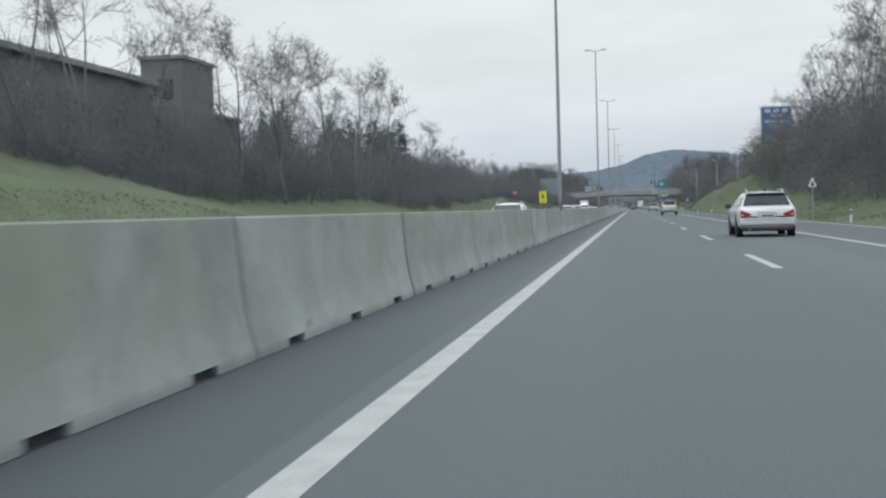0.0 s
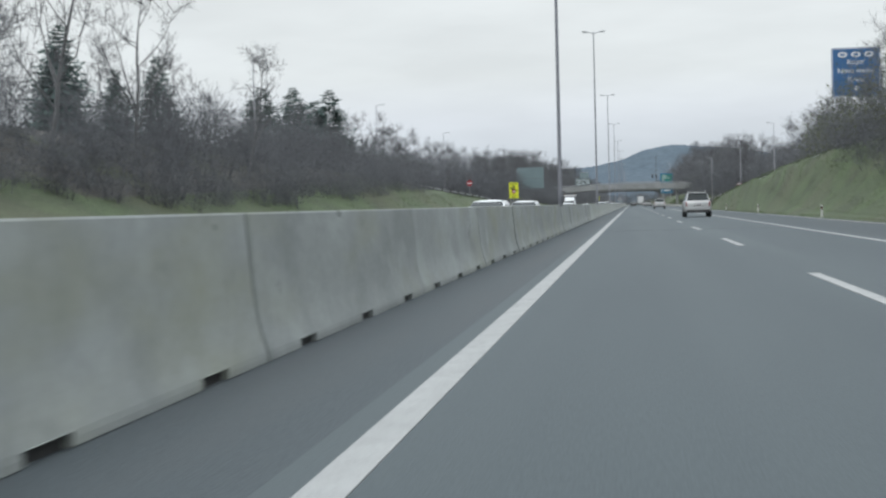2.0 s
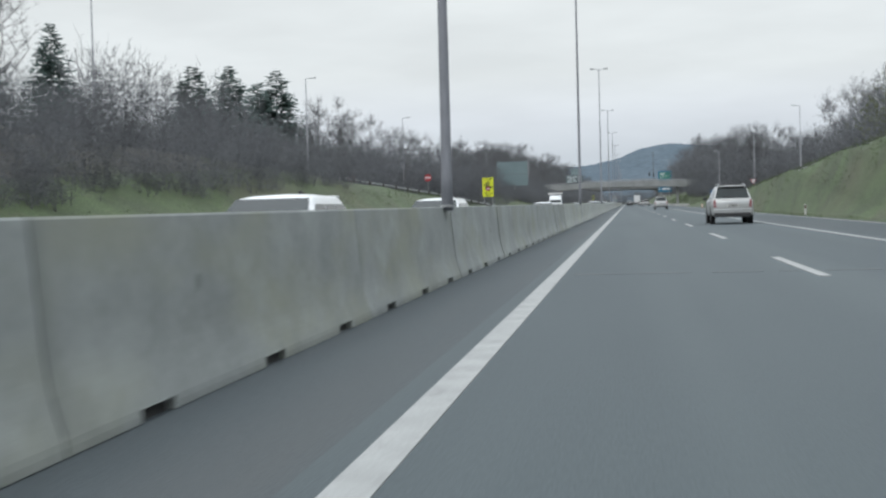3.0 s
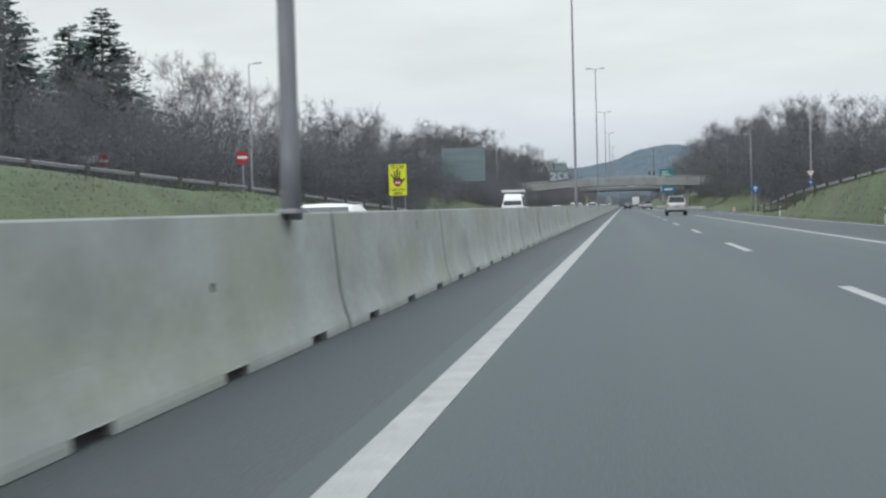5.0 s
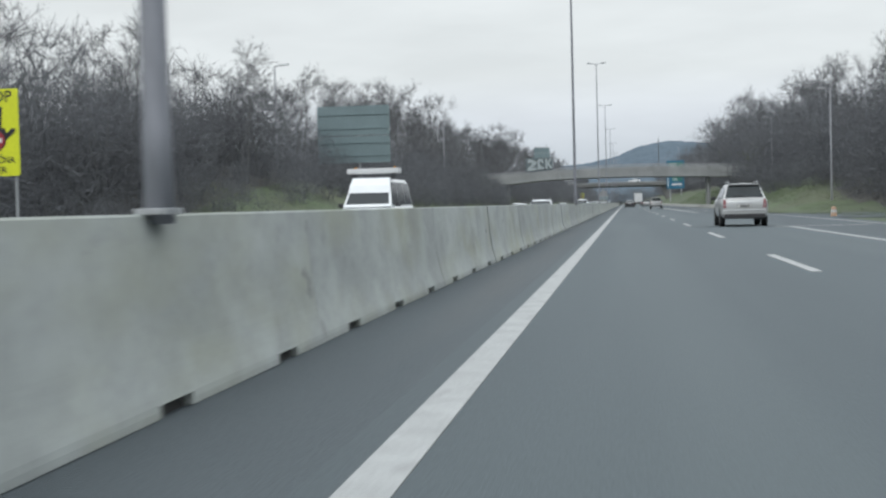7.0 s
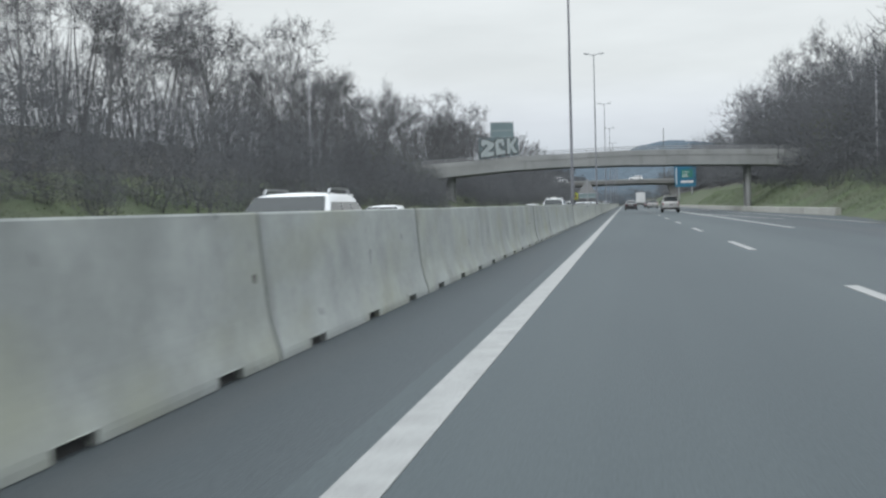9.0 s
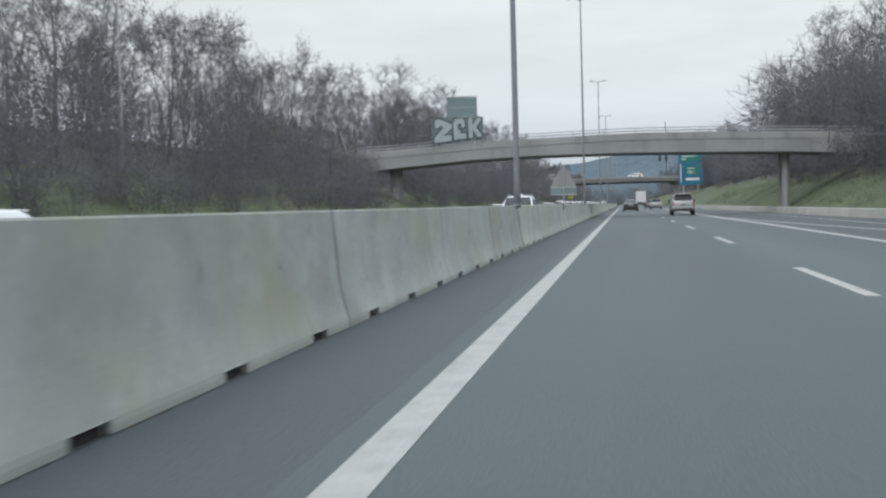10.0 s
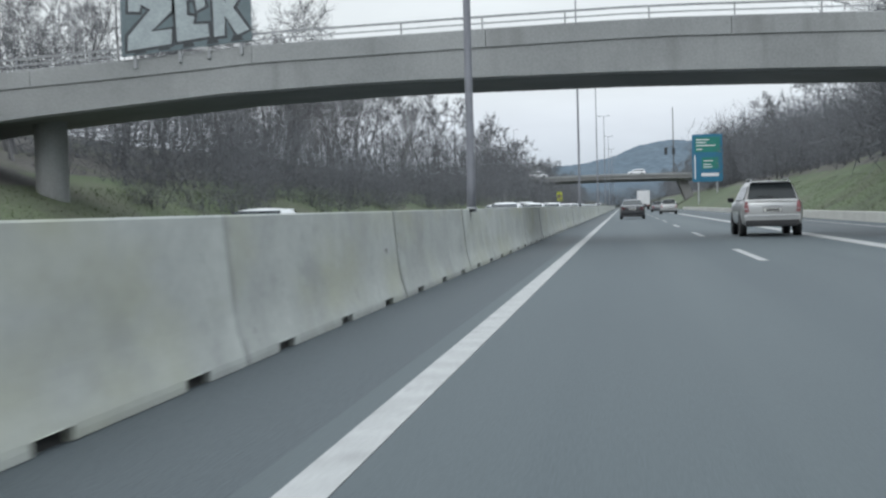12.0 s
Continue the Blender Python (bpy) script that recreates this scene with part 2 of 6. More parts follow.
def sweep(bm, sections, closed=True, caps=True):
    """Skins rings of equally many points."""
    rings = [[bm.verts.new(p) for p in s] for s in sections]
    n = len(rings[0])
    for a, b in zip(rings, rings[1:]):
        for i in range(n if closed else n - 1):
            j = (i + 1) % n
            bm.faces.new((a[i], a[j], b[j], b[i]))
    if caps and closed:
        bm.faces.new(rings[0][::-1])
        bm.faces.new(rings[-1])
    bmesh.ops.recalc_face_normals(bm, faces=bm.faces)
    return bm


def prism(bm, outline, y0, y1):
    """A flat outline of (x, z) given thickness along y."""
    a = [bm.verts.new((x, y0, z)) for x, z in outline]
    b = [bm.verts.new((x, y1, z)) for x, z in outline]
    n = len(a)
    fs = [bm.faces.new(a), bm.faces.new(b[::-1])] + [bm.faces.new((a[i], b[i], b[(i + 1) % n], a[(i + 1) % n])) for i in range(n)]
    bmesh.ops.recalc_face_normals(bm, faces=fs)
    return bm


def smoothstep(a, b, t):
    t = min(1.0, max(0.0, (t - a) / (b - a)))
    return t * t * (3 - 2 * t)


def along(points, y):
    """Linear interpolation of rows (y, ...) at y."""
    if y <= points[0][0]:
        return points[0][1:]
    for p, q in zip(points, points[1:]):
        if y <= q[0]:
            k = (y - p[0]) / (q[0] - p[0])
            return tuple(u + k * (v - u) for u, v in zip(p[1:], q[1:]))
    return points[-1][1:]


# ---- the lie of the land: a motorway in a shallow cutting, slip roads on both banks ----
LEFT_PROFILE = [(13.9, -0.25), (14.6, 0.0), (18.3, 2.0), (22, 3.3), (27, 4.8), (36, 6.5), (48, 8.2), (70, 9.5), (160, 12), (900, 30)]
RIGHT_PROFILE = [(10.0, -0.06), (10.5, 0.05), (15.0, 2.6), (18, 4.2), (22, 5.6), (30, 7.0), (45, 8.5), (80, 10.5), (160, 13), (900, 30)]
# edge of the slip road beside its guard rail: y, x, z
LEFT_SLIP = [(60, -40.0, 6.8), (120, -30.5, 5.2), (160, -24.0, 3.9), (190, -20.5, 2.62), (215, -18.6, 1.82), (235, -17.1, 1.02), (250, -16.0, 0.45), (275, -14.6, 0.02), (300, -13.4, 0.0)]
RIGHT_SLIP = [(60, 34.0, 7.5), (120, 24.0, 5.8), (150, 17.6, 4.4), (168, 14.6, 3.5), (190, 13.3, 2.5), (215, 12.6, 1.7), (240, 11.8, 0.9), (262, 11.3, 0.3), (285, 11.0, 0.02), (312, 10.4, 0.0), (348, 9.2, 0.0)]
SLIP_WIDTH = 5.5
# face of the low wall at the end of the merging lane: y, x
WALL_LINE = [(359, 11.85), (402, 11.1), (433, 10.9), (620, 10.6)]


def land(x, y):
    side = LEFT_PROFILE if x < 0 else RIGHT_PROFILE
    reach = abs(x)
    if x > 0 and y > 330:
        reach -= smoothstep(330, 358, y) * (along(WALL_LINE, y)[0] - 10.05)
    z = along(side, reach)[0]
    if abs(x) > side[1][0] + 1:
        z += (0.25 * noise.noise((x * 0.12, y * 0.08, 1.7)) + 0.5 * noise.noise((x * 0.03, y * 0.02, 5.1))) * smoothstep(15, 24, abs(x))
    slip = LEFT_SLIP if x < 0 else RIGHT_SLIP
    if 40 < y < (300 if x < 0 else 356):
        ex, ez = along(slip, y)
        out = (ex - x) if x < 0 else (x - ex)
        fade = smoothstep(40, 75, y) * (1 - (smoothstep(262, 300, y) if x < 0 else smoothstep(305, 356, y)))
        flat = ez - 0.04
        berm = (0.32 if x < 0 else 0.6) * smoothstep(0.15, 0.9, ez)
        if out < -0.8:
            foot = side[1][0]
            run = max(0.5, abs(ex) - (0.8 if x < 0 else 1.9) - foot)
            zb = (flat + berm) * smoothstep(0, 1, max(0.0, (abs(x) - foot) / run))
            z = z + fade * (zb - z) if abs(x) > foot else z
        elif out < SLIP_WIDTH + 0.6:
            z = z + fade * (flat + berm * (1 - smoothstep(-0.5, -0.05, out)) - z)
        else:
            z = z + fade * (flat - z) * (1 - smoothstep(SLIP_WIDTH + 0.6, SLIP_WIDTH + (18 if x < 0 else 13), out))
    return z


def build_land():
    xs = [-2500, -1200, -600, -300, -160, -110, -80, -65] + [-56 + 1.6 * i for i in range(26)] + [-13.9, -8, 0, 6, 9.9] + [10.5 + 0.9 * i for i in range(14)] + [23.6 + 1.8 * i for i in range(14)] + [52, 65, 85, 120, 200, 400, 900, 2500]
    ys = [-400, -150, -60] + [-30 + 4 * i for i in range(130)] + [492 + 12 * i for i in range(30)] + [900, 1100, 1500, 2200, 3500, 4700]
    verts, faces, kinds = [], [], []
    for y in ys:
        for x in xs:
            verts.append((x, y, land(x, y)))
    nx = len(xs)
    for j in range(len(ys) - 1):
        for i in range(nx - 1):
            faces.append((j * nx + i, j * nx + i + 1, (j + 1) * nx + i + 1, (j + 1) * nx + i))
            cx, cy = (xs[i] + xs[i + 1]) / 2, (ys[j] + ys[j + 1]) / 2
            edge = (20.3 + 2.6 * (1 - smoothstep(95, 125, cy)) if cx < 0 else 16.5) + 1.5 * noise.noise((cy * 0.05, cx * 0.2, 3))
            slip = LEFT_SLIP if cx < 0 else RIGHT_SLIP
            if 165 < cy < 340:
                edge = max(edge, abs(along(slip, cy)[0]) + SLIP_WIDTH + 1.5)
            if cx > 0 and cy > 330:
                edge = 17.5
            kinds.append(0 if abs(cx) < edge else 1)
    me = bpy.data.meshes.new("ground")
    me.from_pydata(verts, [], faces)
    ob = place("ground", me, (GRASS, LITTER), smooth=True)
    me.polygons.foreach_set("material_index", kinds)
    return tagged(ob, "grassy motorway verges rising to leaf-littered wooded banks", "ground", kind="structure")


build_land()


def strip(name, rows, material, label, z, category, step=6.0, thick=0.05):
    """A paved or painted strip between left and right edges given as rows (y, left, right)."""
    y0, y1 = rows[0][0], rows[-1][0]
    n = max(1, int((y1 - y0) / step))
    bm = bmesh.new()
    secs = []
    for i in range(n + 1):
        y = y0 + (y1 - y0) * i / n
        a, b = along(rows, y)
        secs.append([(a, y, z - thick), (a, y, z), (b, y, z), (b, y, z - thick)])
    sweep(bm, secs)
    return tagged(part(name, bm, material), label, category, kind="structure")


LEFT_LINE, RIGHT_LINE, LANE_LINE = (-1.449, -1.248), (5.62, 5.80), (2.23, 2.39)
strip("road", [(-60, -1.62, 6.2), (900, -1.62, 6.2)], ASPHALT, "grey worn asphalt carriageway with two lanes", 0.0, "road", 12)
strip("road_shoulder_median", [(-60, -3.0, -1.62), (900, -3.0, -1.62)], ASPHALT_SHOULDER, "dark asphalt strip beside the median barrier", 0.0, "road", 12)
strip("road_shoulder_outer", [(-60, 6.2, 9.75), (262, 6.2, 9.75), (300, 6.2, 10.9), (330, 6.2, 12.2), (352, 6.2, 12.2), (400, 6.2, 10.9), (900, 6.2, 10.4)], ASPHALT_SHOULDER, "asphalt hard shoulder and merging lane", 0.0, "road", 8)
strip("road_opposite", [(-60, -14.0, -3.55), (900, -14.0, -3.55)], ASPHALT, "grey asphalt carriageway for oncoming traffic", -0.15, "road", 12)


def slip_road(rows, sign, name):
    bm, secs = bmesh.new(), []
    y = rows[0][0]
    while y <= rows[-1][0] - 12:
        x, z = along(rows, y)
        a, b = sorted((x - sign * 0.3, x + sign * SLIP_WIDTH))
        secs.append([(a, y, z - 0.12), (a, y, z), (b, y, z), (b, y, z - 0.12)])
        y += 4
    sweep(bm, secs)
    return tagged(part(name, bm, ASPHALT_SHOULDER), "narrow asphalt slip road descending along the bank", "road", kind="structure")


slip_road(LEFT_SLIP, -1, "road_slip_left")
slip_road(RIGHT_SLIP, 1, "road_slip_right")

strip("lane_marking_median", [(-60, *LEFT_LINE), (150, *LEFT_LINE), (175, LEFT_LINE[0], -1.224), (335, LEFT_LINE[0], -1.226), (378, LEFT_LINE[0], -1.238), (900, LEFT_LINE[0], -1.235)], PAINT, "continuous white edge line beside the median", 0.006, "road marking", 12, 0.012)
strip("lane_marking_outer", [(-60, *RIGHT_LINE), (268, *RIGHT_LINE)], PAINT, "continuous white line at the hard shoulder", 0.006, "road marking", 12, 0.012)
strip("lane_marking_merge", [(330, 5.62, 5.80), (374, 5.5, 5.85), (392, 5.3, 5.75), (900, 5.3, 5.62)], PAINT, "broad white line along the merging lane", 0.006, "road marking", 6, 0.012)
strip("gore_marking", [(352, 7.9, 8.05), (374, 6.5, 6.75), (390, 5.76, 5.9)], PAINT, "white gore line tapering into the edge line", 0.006, "road marking", 4, 0.012)
strip("edge_marking_outer", [(-60, 9.45, 9.6), (285, 9.25, 9.4), (330, 9.6, 9.75), (430, 9.25, 9.4), (900, 9.3, 9.45)], PAINT, "thin white line along the road edge", 0.006, "road marking", 8, 0.012)
strip("edge_marking_opposite", [(-60, -3.95, -3.8), (900, -3.95, -3.8)], PAINT, "white edge line of the oncoming carriageway", -0.144, "road marking", 12, 0.012)
strip("stop_marking", [(268.2, 5.2, 8.7), (268.55, 5.2, 8.7)], PAINT, "white cross line at the start of the merging lane", 0.007, "road marking", 1, 0.012)


SEAM = mat("worn_seam_filler", (0.085, 0.093, 0.096), 0.85, dark=(0.055, 0.066, 0.072), scale=1.4, amount=0.9, fine=25, fine_amount=0.25)
for x0, x1 in ((-1.1, 0.62), (0.9, 1.62), (1.85, 2.15), (2.5, 5.5)):
    strip("road_seam", [(112.7, x0, x1), (112.98, x0, x1)], SEAM, "pale worn seam across the asphalt", 0.004, "road seam", 0.3, 0.012)


def lane_dashes():
    bm = boxed(LANE_LINE[0], LANE_LINE[1], -6, 0, -0.004, 0.006)
    first = part("lane_dash", bm, PAINT)
    tagged(first, "short white worn lane dash on asphalt", "road marking", "dashed lane line", "structure")
    first.matrix_basis = pose(0, 27.411 - 36, 0)
    for k in range(-1, 45):
        copy_thing(first, pose(0.01 * math.sin(k * 2.1), 27.411 + 18 * k, 0))


lane_dashes()


# ---- median barrier: cast concrete elements with drain notches at the foot ----
ELEMENT = 6.78
HALF = [(0.25, 0.006), (0.2485, 0.045), (0.243, 0.078), (0.232, 0.115), (0.219, 0.155), (0.206, 0.2), (0.193, 0.25), (0.182, 0.3), (0.172, 0.355), (0.163, 0.42), (0.154, 0.5), (0.147, 0.58), (0.139, 0.68), (0.107, 1.042), (0.098, 1.055)]
BARRIER_X = -2.985


def barrier_ring(y, notch):
    pts = [(x, max(z, 0.075) if notch else z) for x, z in HALF]
    return [(x, y, z) for x, z in pts] + [(-x, y, z) for x, z in reversed(pts)]


def barrier_element(concrete, label):
    bm = bmesh.new()
    g = 0.012
    cuts = [(0 + g, False)]
    for c in (1.13, 3.39, 5.65):
        cuts += [(c - 0.24, False), (c - 0.239, True), (c + 0.239, True), (c + 0.24, False)]
    cuts.append((ELEMENT - g, False))
    sweep(bm, [barrier_ring(y, nt) for y, nt in cuts])
    body = part("concrete_barrier", bm, concrete)
    tagged(body, label, "barrier", "median barrier elements")
    # a block in each notch paints the recess dark, as its shade
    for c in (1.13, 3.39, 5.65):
        part("drain_recess_shade", boxed(-0.2, 0.2, c - 0.235, c + 0.235, -0.002, 0.07), HOLE, body, "drain opening with its shade painted near-black")
    return body


young = barrier_element(CONCRETE, "stained grey concrete median barrier element with drain notches")
pale = barrier_element(CONCRETE_PALE, "pale grey concrete median barrier element with drain notches")
old = barrier_element(CONCRETE_GRIMY, "grimy dark grey concrete median barrier element with drain notches")
# the drain notches keep an uneven rhythm: y, notches up to the next row; three notches to an element
NOTCHES = [(-43.81, 22), (5.69, 7), (21.86, 7), (37.99, 20), (84.16, 41), (176.92, 22), (227.38, 33), (302.93, 14), (334.94, 7), (350.81, 7), (366.54, 4), (375.55, 3), (381.21, 8), (398.98, 174), (790.5, 0)]
notch_ys = [y0 + (y1 - y0) * i / count for (y0, count), (y1, _) in zip(NOTCHES, NOTCHES[1:]) for i in range(count)]
ends = [(notch_ys[i] + notch_ys[i + 1]) / 2 for i in range(2, len(notch_ys) - 1, 3)]
starts = [(a, b - a) for a, b in zip(ends, ends[1:])]
ELEMENTS, placed = [], set()
for i, (y, n) in enumerate(sorted(starts)):
    m = pose(BARRIER_X + 0.006 * math.sin(i * 1.7), y, 0) @ Matrix.Diagonal((1, n / ELEMENT, 1, 1))
    model = old if y < 140 else young if y < 342 else pale
    ob = copy_thing(model, m) if model in placed else model
    placed.add(model)
    ob.matrix_basis = m
    ELEMENTS.append((y, n, ob))
for y in (117.66, 163.22, 215.77, 241.7, 290.11, 315.91, 340.22, 390.53):
    s, n, ob = [e for e in ELEMENTS if e[0] <= y][-1]
    rel = (y - s) * ELEMENT / n
    part("inspection_box", boxed(0.105, 0.148, rel - 0.04, rel + 0.04, 0.53, 0.63, 0.012), RUST, ob, "small rusty steel box cover")


# ---- street lamps on the median ----
def median_lamp():
    t = thing("street_lamp", "tall grey steel double-arm street lamp on the median", "street lamp", "median street lamps")
    bm = bmesh.new()
    sec = []
    for z, r in ((1.0, 0.085), (1.5, 0.08), (1.6, 0.074), (8, 0.058), (14.3, 0.038), (14.5, 0.03)):
        sec.append([(r * math.cos(a * math.pi / 5), r * math.sin(a * math.pi / 5), z) for a in range(10)])
    part("pole", sweep(bm, sec), POLE, t, smooth=True)
    part("foot_plate", boxed(-0.08, 0.08, -0.16, 0.16, 1.05, 1.085, 0.005), STEEL, t)
    for s in (-1, 1):
        part("arm", rodded((0, 0, 14.35), (s * 0.45, 0, 14.5), 0.03, 0.025), POLE, t)
        bm = bmesh.new()
        sweep(bm, [[(s * x, -w, z), (s * x, w, z), (s * x, w * 0.7, z + h), (s * x, -w * 0.7, z + h)] for x, w, z, h in ((0.4, 0.05, 14.47, 0.05), (0.5, 0.11, 14.46, 0.1), (0.82, 0.12, 14.48, 0.11), (0.92, 0.05, 14.51, 0.06))])
        lum = part("luminaire", bm, STEEL, t)
        part("lens", boxed(min(s * 0.52, s * 0.8), max(s * 0.52, s * 0.8), -0.085, 0.085, 14.44, 14.468), SIGN_BACK, lum)
    return t


LAMP_X = -2.84
lamp = median_lamp()
lamp_ys = [-6.0, 51.9, 111.9, 165.2, 225.2, 284.2, 344.7, 399.05, 457.3, 515, 573, 631, 689, 747]
lamp.matrix_basis = pose(LAMP_X, lamp_ys[0], 0)
for y in lamp_ys[1:]:
    copy_thing(lamp, pose(LAMP_X, y, 0))


POLE_DULL = mat("weathered_lamp_pole", (0.3, 0.305, 0.32), 0.7, 0.3, dark=(0.22, 0.225, 0.24), scale=0.8, fine=14, fine_amount=0.1, per_object=0.1)


def side_lamp():
    t = thing("street_lamp", "slim grey steel street lamp with one short arm", "street lamp", "slip road street lamps")
    bm = bmesh.new()
    sweep(bm, [[(r * math.cos(a * math.pi / 4), r * math.sin(a * math.pi / 4), z) for a in range(8)] for z, r in ((-0.5, 0.09), (1.2, 0.085), (1.3, 0.07), (9.3, 0.045))])
    part("pole", bm, POLE_DULL, t, smooth=True)
    part("arm", rodded((0, 0, 9.28), (0.5, 0, 9.36), 0.03, 0.025, 6), POLE_DULL, t)
    bm = bmesh.new()
    sweep(bm, [[(x, -w, z), (x, w, z), (x, w * 0.7, z + 0.09), (x, -w * 0.7, z + 0.09)] for x, w, z in ((0.35, 0.06, 9.3), (0.5, 0.12, 9.3), (0.85, 0.12, 9.33), (0.95, 0.06, 9.35))])
    part("luminaire", bm, STEEL, t)
    return t


side = side_lamp()
LEFT_LAMPS = ((-28.4, 206.7), (-26.2, 244.1))
side.matrix_basis = pose(-29.7, 163, 13.4 - 9.4)
for x, y, top, turn in ((-28.4, 206.7, 12.9, 0), (-26.2, 244.1, 11.7, 0), (-22.5, 300, 10.5, 0), (-20.5, 364, 10.8, 0), (19.3, 245.4, 11.6, 180), (18.5, 291, 10.8, 180), (15.6, 323, 9.6, 180), (16.5, 372, 10.5, 180), (17, 640, 18, 180), (-22, 640, 17, 0), (-26, 700, 17, 0)):
    copy_thing(side, pose(x, y, top - 9.4, 0, 0, turn))


# ---- overpass across the motorway ----
DECK_LOW = [(-32, 2.6), (-21.5, 3.65), (-19, 3.95), (-12, 4.5), (-7, 4.68), (0, 4.68), (3.5, 4.62), (8, 4.52), (13.2, 4.36), (18, 4.1), (24, 3.7)]
DECK_TOP = [(-32, 4.9), (-21.4, 5.5), (-15, 5.82), (-11, 6.1), (-4, 6.28), (0.7, 6.38), (6, 6.3), (13.2, 6.1), (18, 5.9), (24, 5.55)]


def overpass():
    t = thing("overpass_bridge", "weathered grey concrete overpass with a steel railing across the motorway", "bridge")
    xs = [-32 + 2 * i for i in range(29)]
    low = lambda x: along(DECK_LOW, x)[0]
    top = lambda x: along(DECK_TOP, x)[0]
    bm = bmesh.new()
    sweep(bm, [[(x, 413.54, top(x) - 0.52), (x, 413.54, low(x) + 0.2), (x, 413.62, low(x) + 0.14), (x, 417.82, low(x) + 0.14), (x, 417.9, low(x) + 0.2), (x, 417.9, top(x) - 0.52)] for x in xs])
    part("deck_beam", bm, BRIDGE_CONCRETE, t)
    # thin added sheet that paints the shade under the deck
    part("soffit_shade", sweep(bmesh.new(), [[(x, 413.7, low(x) + 0.12), (x, 417.7, low(x) + 0.12), (x, 417.7, low(x) + 0.17), (x, 413.7, low(x) + 0.17)] for x in xs]), SHADED_CONCRETE, t)
    for y0, y1, nm in ((413.5, 413.85, "parapet"), (417.65, 418.0, "parapet")):
        for a, b in zip(range(-32, 24, 7), range(-25, 25, 7)):
            seg = [a + 0.01 + (b - a - 0.02) * i / 4 for i in range(5)]
            bm = bmesh.new()
            sweep(bm, [[(x, y0, top(x) - 0.54), (x, y0 + 0.02, top(x) - 0.02), (x, y0 + 0.04, top(x)), (x, y1 - 0.04, top(x)), (x, y1 - 0.02, top(x) - 0.02), (x, y1, top(x) - 0.54)] for x in seg])
            part(nm, bm, BRIDGE_CONCRETE, t)
        rail = part("railing", sweep(bmesh.new(), [[(x, (y0 + y1) / 2 + 0.03 * cy, top(x) + 0.36 + 0.03 * cz) for cy, cz in ((-1, -1), (1, -1), (1, 1), (-1, 1))] for x in xs]), STEEL, t)
        part("lower_rail", sweep(bmesh.new(), [[(x, (y0 + y1) / 2 + 0.02 * cy, top(x) + 0.17 + 0.02 * cz) for cy, cz in ((-1, -1), (1, -1), (1, 1), (-1, 1))] for x in xs]), STEEL, rail)
        for i in range(23):
            x = -30.5 + 2.4 * i
            part("railing_post", rodded((x, (y0 + y1) / 2, top(x) - 0.02), (x, (y0 + y1) / 2, top(x) + 0.36), 0.025, sides=6), STEEL, rail)
    part("deck_surface", sweep(bmesh.new(), [[(x, 413.85, top(x) - 0.5), (x, 413.85, top(x) - 0.3), (x, 417.65, top(x) - 0.3), (x, 417.65, top(x) - 0.5)] for x in xs]), ASPHALT_SHOULDER, t)
    part("pier", rodded((-18.2, 415.3, -0.3), (-18.2, 415.3, low(-18.2) + 0.3), 0.52, sides=24), BRIDGE_CONCRETE, t, smooth=False)
    for y in (414.8, 416.8):
        part("pier", rodded((11.92, y, -0.4), (11.92, y, low(11.92) + 0.25), 0.29, sides=18), BRIDGE_CONCRETE, t)
    for x0, x1 in ((-26.5, -24.5), (19.5, 21)):
        part("abutment", boxed(x0, x1, 413.7, 417.8, 0.5, low((x0 + x1) / 2) + 0.3, 0.05), BRIDGE_CONCRETE, t)
    return t


overpass()

GRAFFITI_GROUND = mat("panel_grey_blue", (0.125, 0.16, 0.17), 0.6, dark=(0.085, 0.11, 0.12), scale=1.5, fine=12, fine_amount=0.1)
GRAFFITI_BLACK = mat("spray_black", (0.045, 0.05, 0.054), 0.6, scale=3, fine=20)
GRAFFITI_PALE = mat("spray_silver", (0.33, 0.37, 0.375), 0.5, 0.1, dark=(0.25, 0.285, 0.29), scale=2, fine=14, fine_amount=0.12)
# block letters in a unit square
LETTER_Z = [(0.0, 0.62), (0.02, 0.98), (0.3, 1.0), (1.02, 0.74), (1.0, 0.56), (0.52, 0.24), (1.0, 0.24), (0.98, -0.02), (-0.04, -0.04), (-0.02, 0.2), (0.52, 0.62), (0.3, 0.72), (0.26, 0.6)]
LETTER_E = [(0.05, 0.0), (0.0, 0.8), (0.22, 1.0), (0.78, 0.98), (0.92, 0.6), (0.66, 0.52), (0.6, 0.74), (0.36, 0.74), (0.36, 0.46), (0.58, 0.42), (0.54, 0.28), (0.98, 0.26), (1.0, 0.02)]
LETTER_K = [(0.0, 1.0), (0.32, 1.0), (0.34, 0.62), (0.68, 1.02), (1.0, 0.94), (0.58, 0.52), (1.02, 0.06), (0.68, -0.02), (0.34, 0.38), (0.32, 0.0), (0.02, 0.0)]


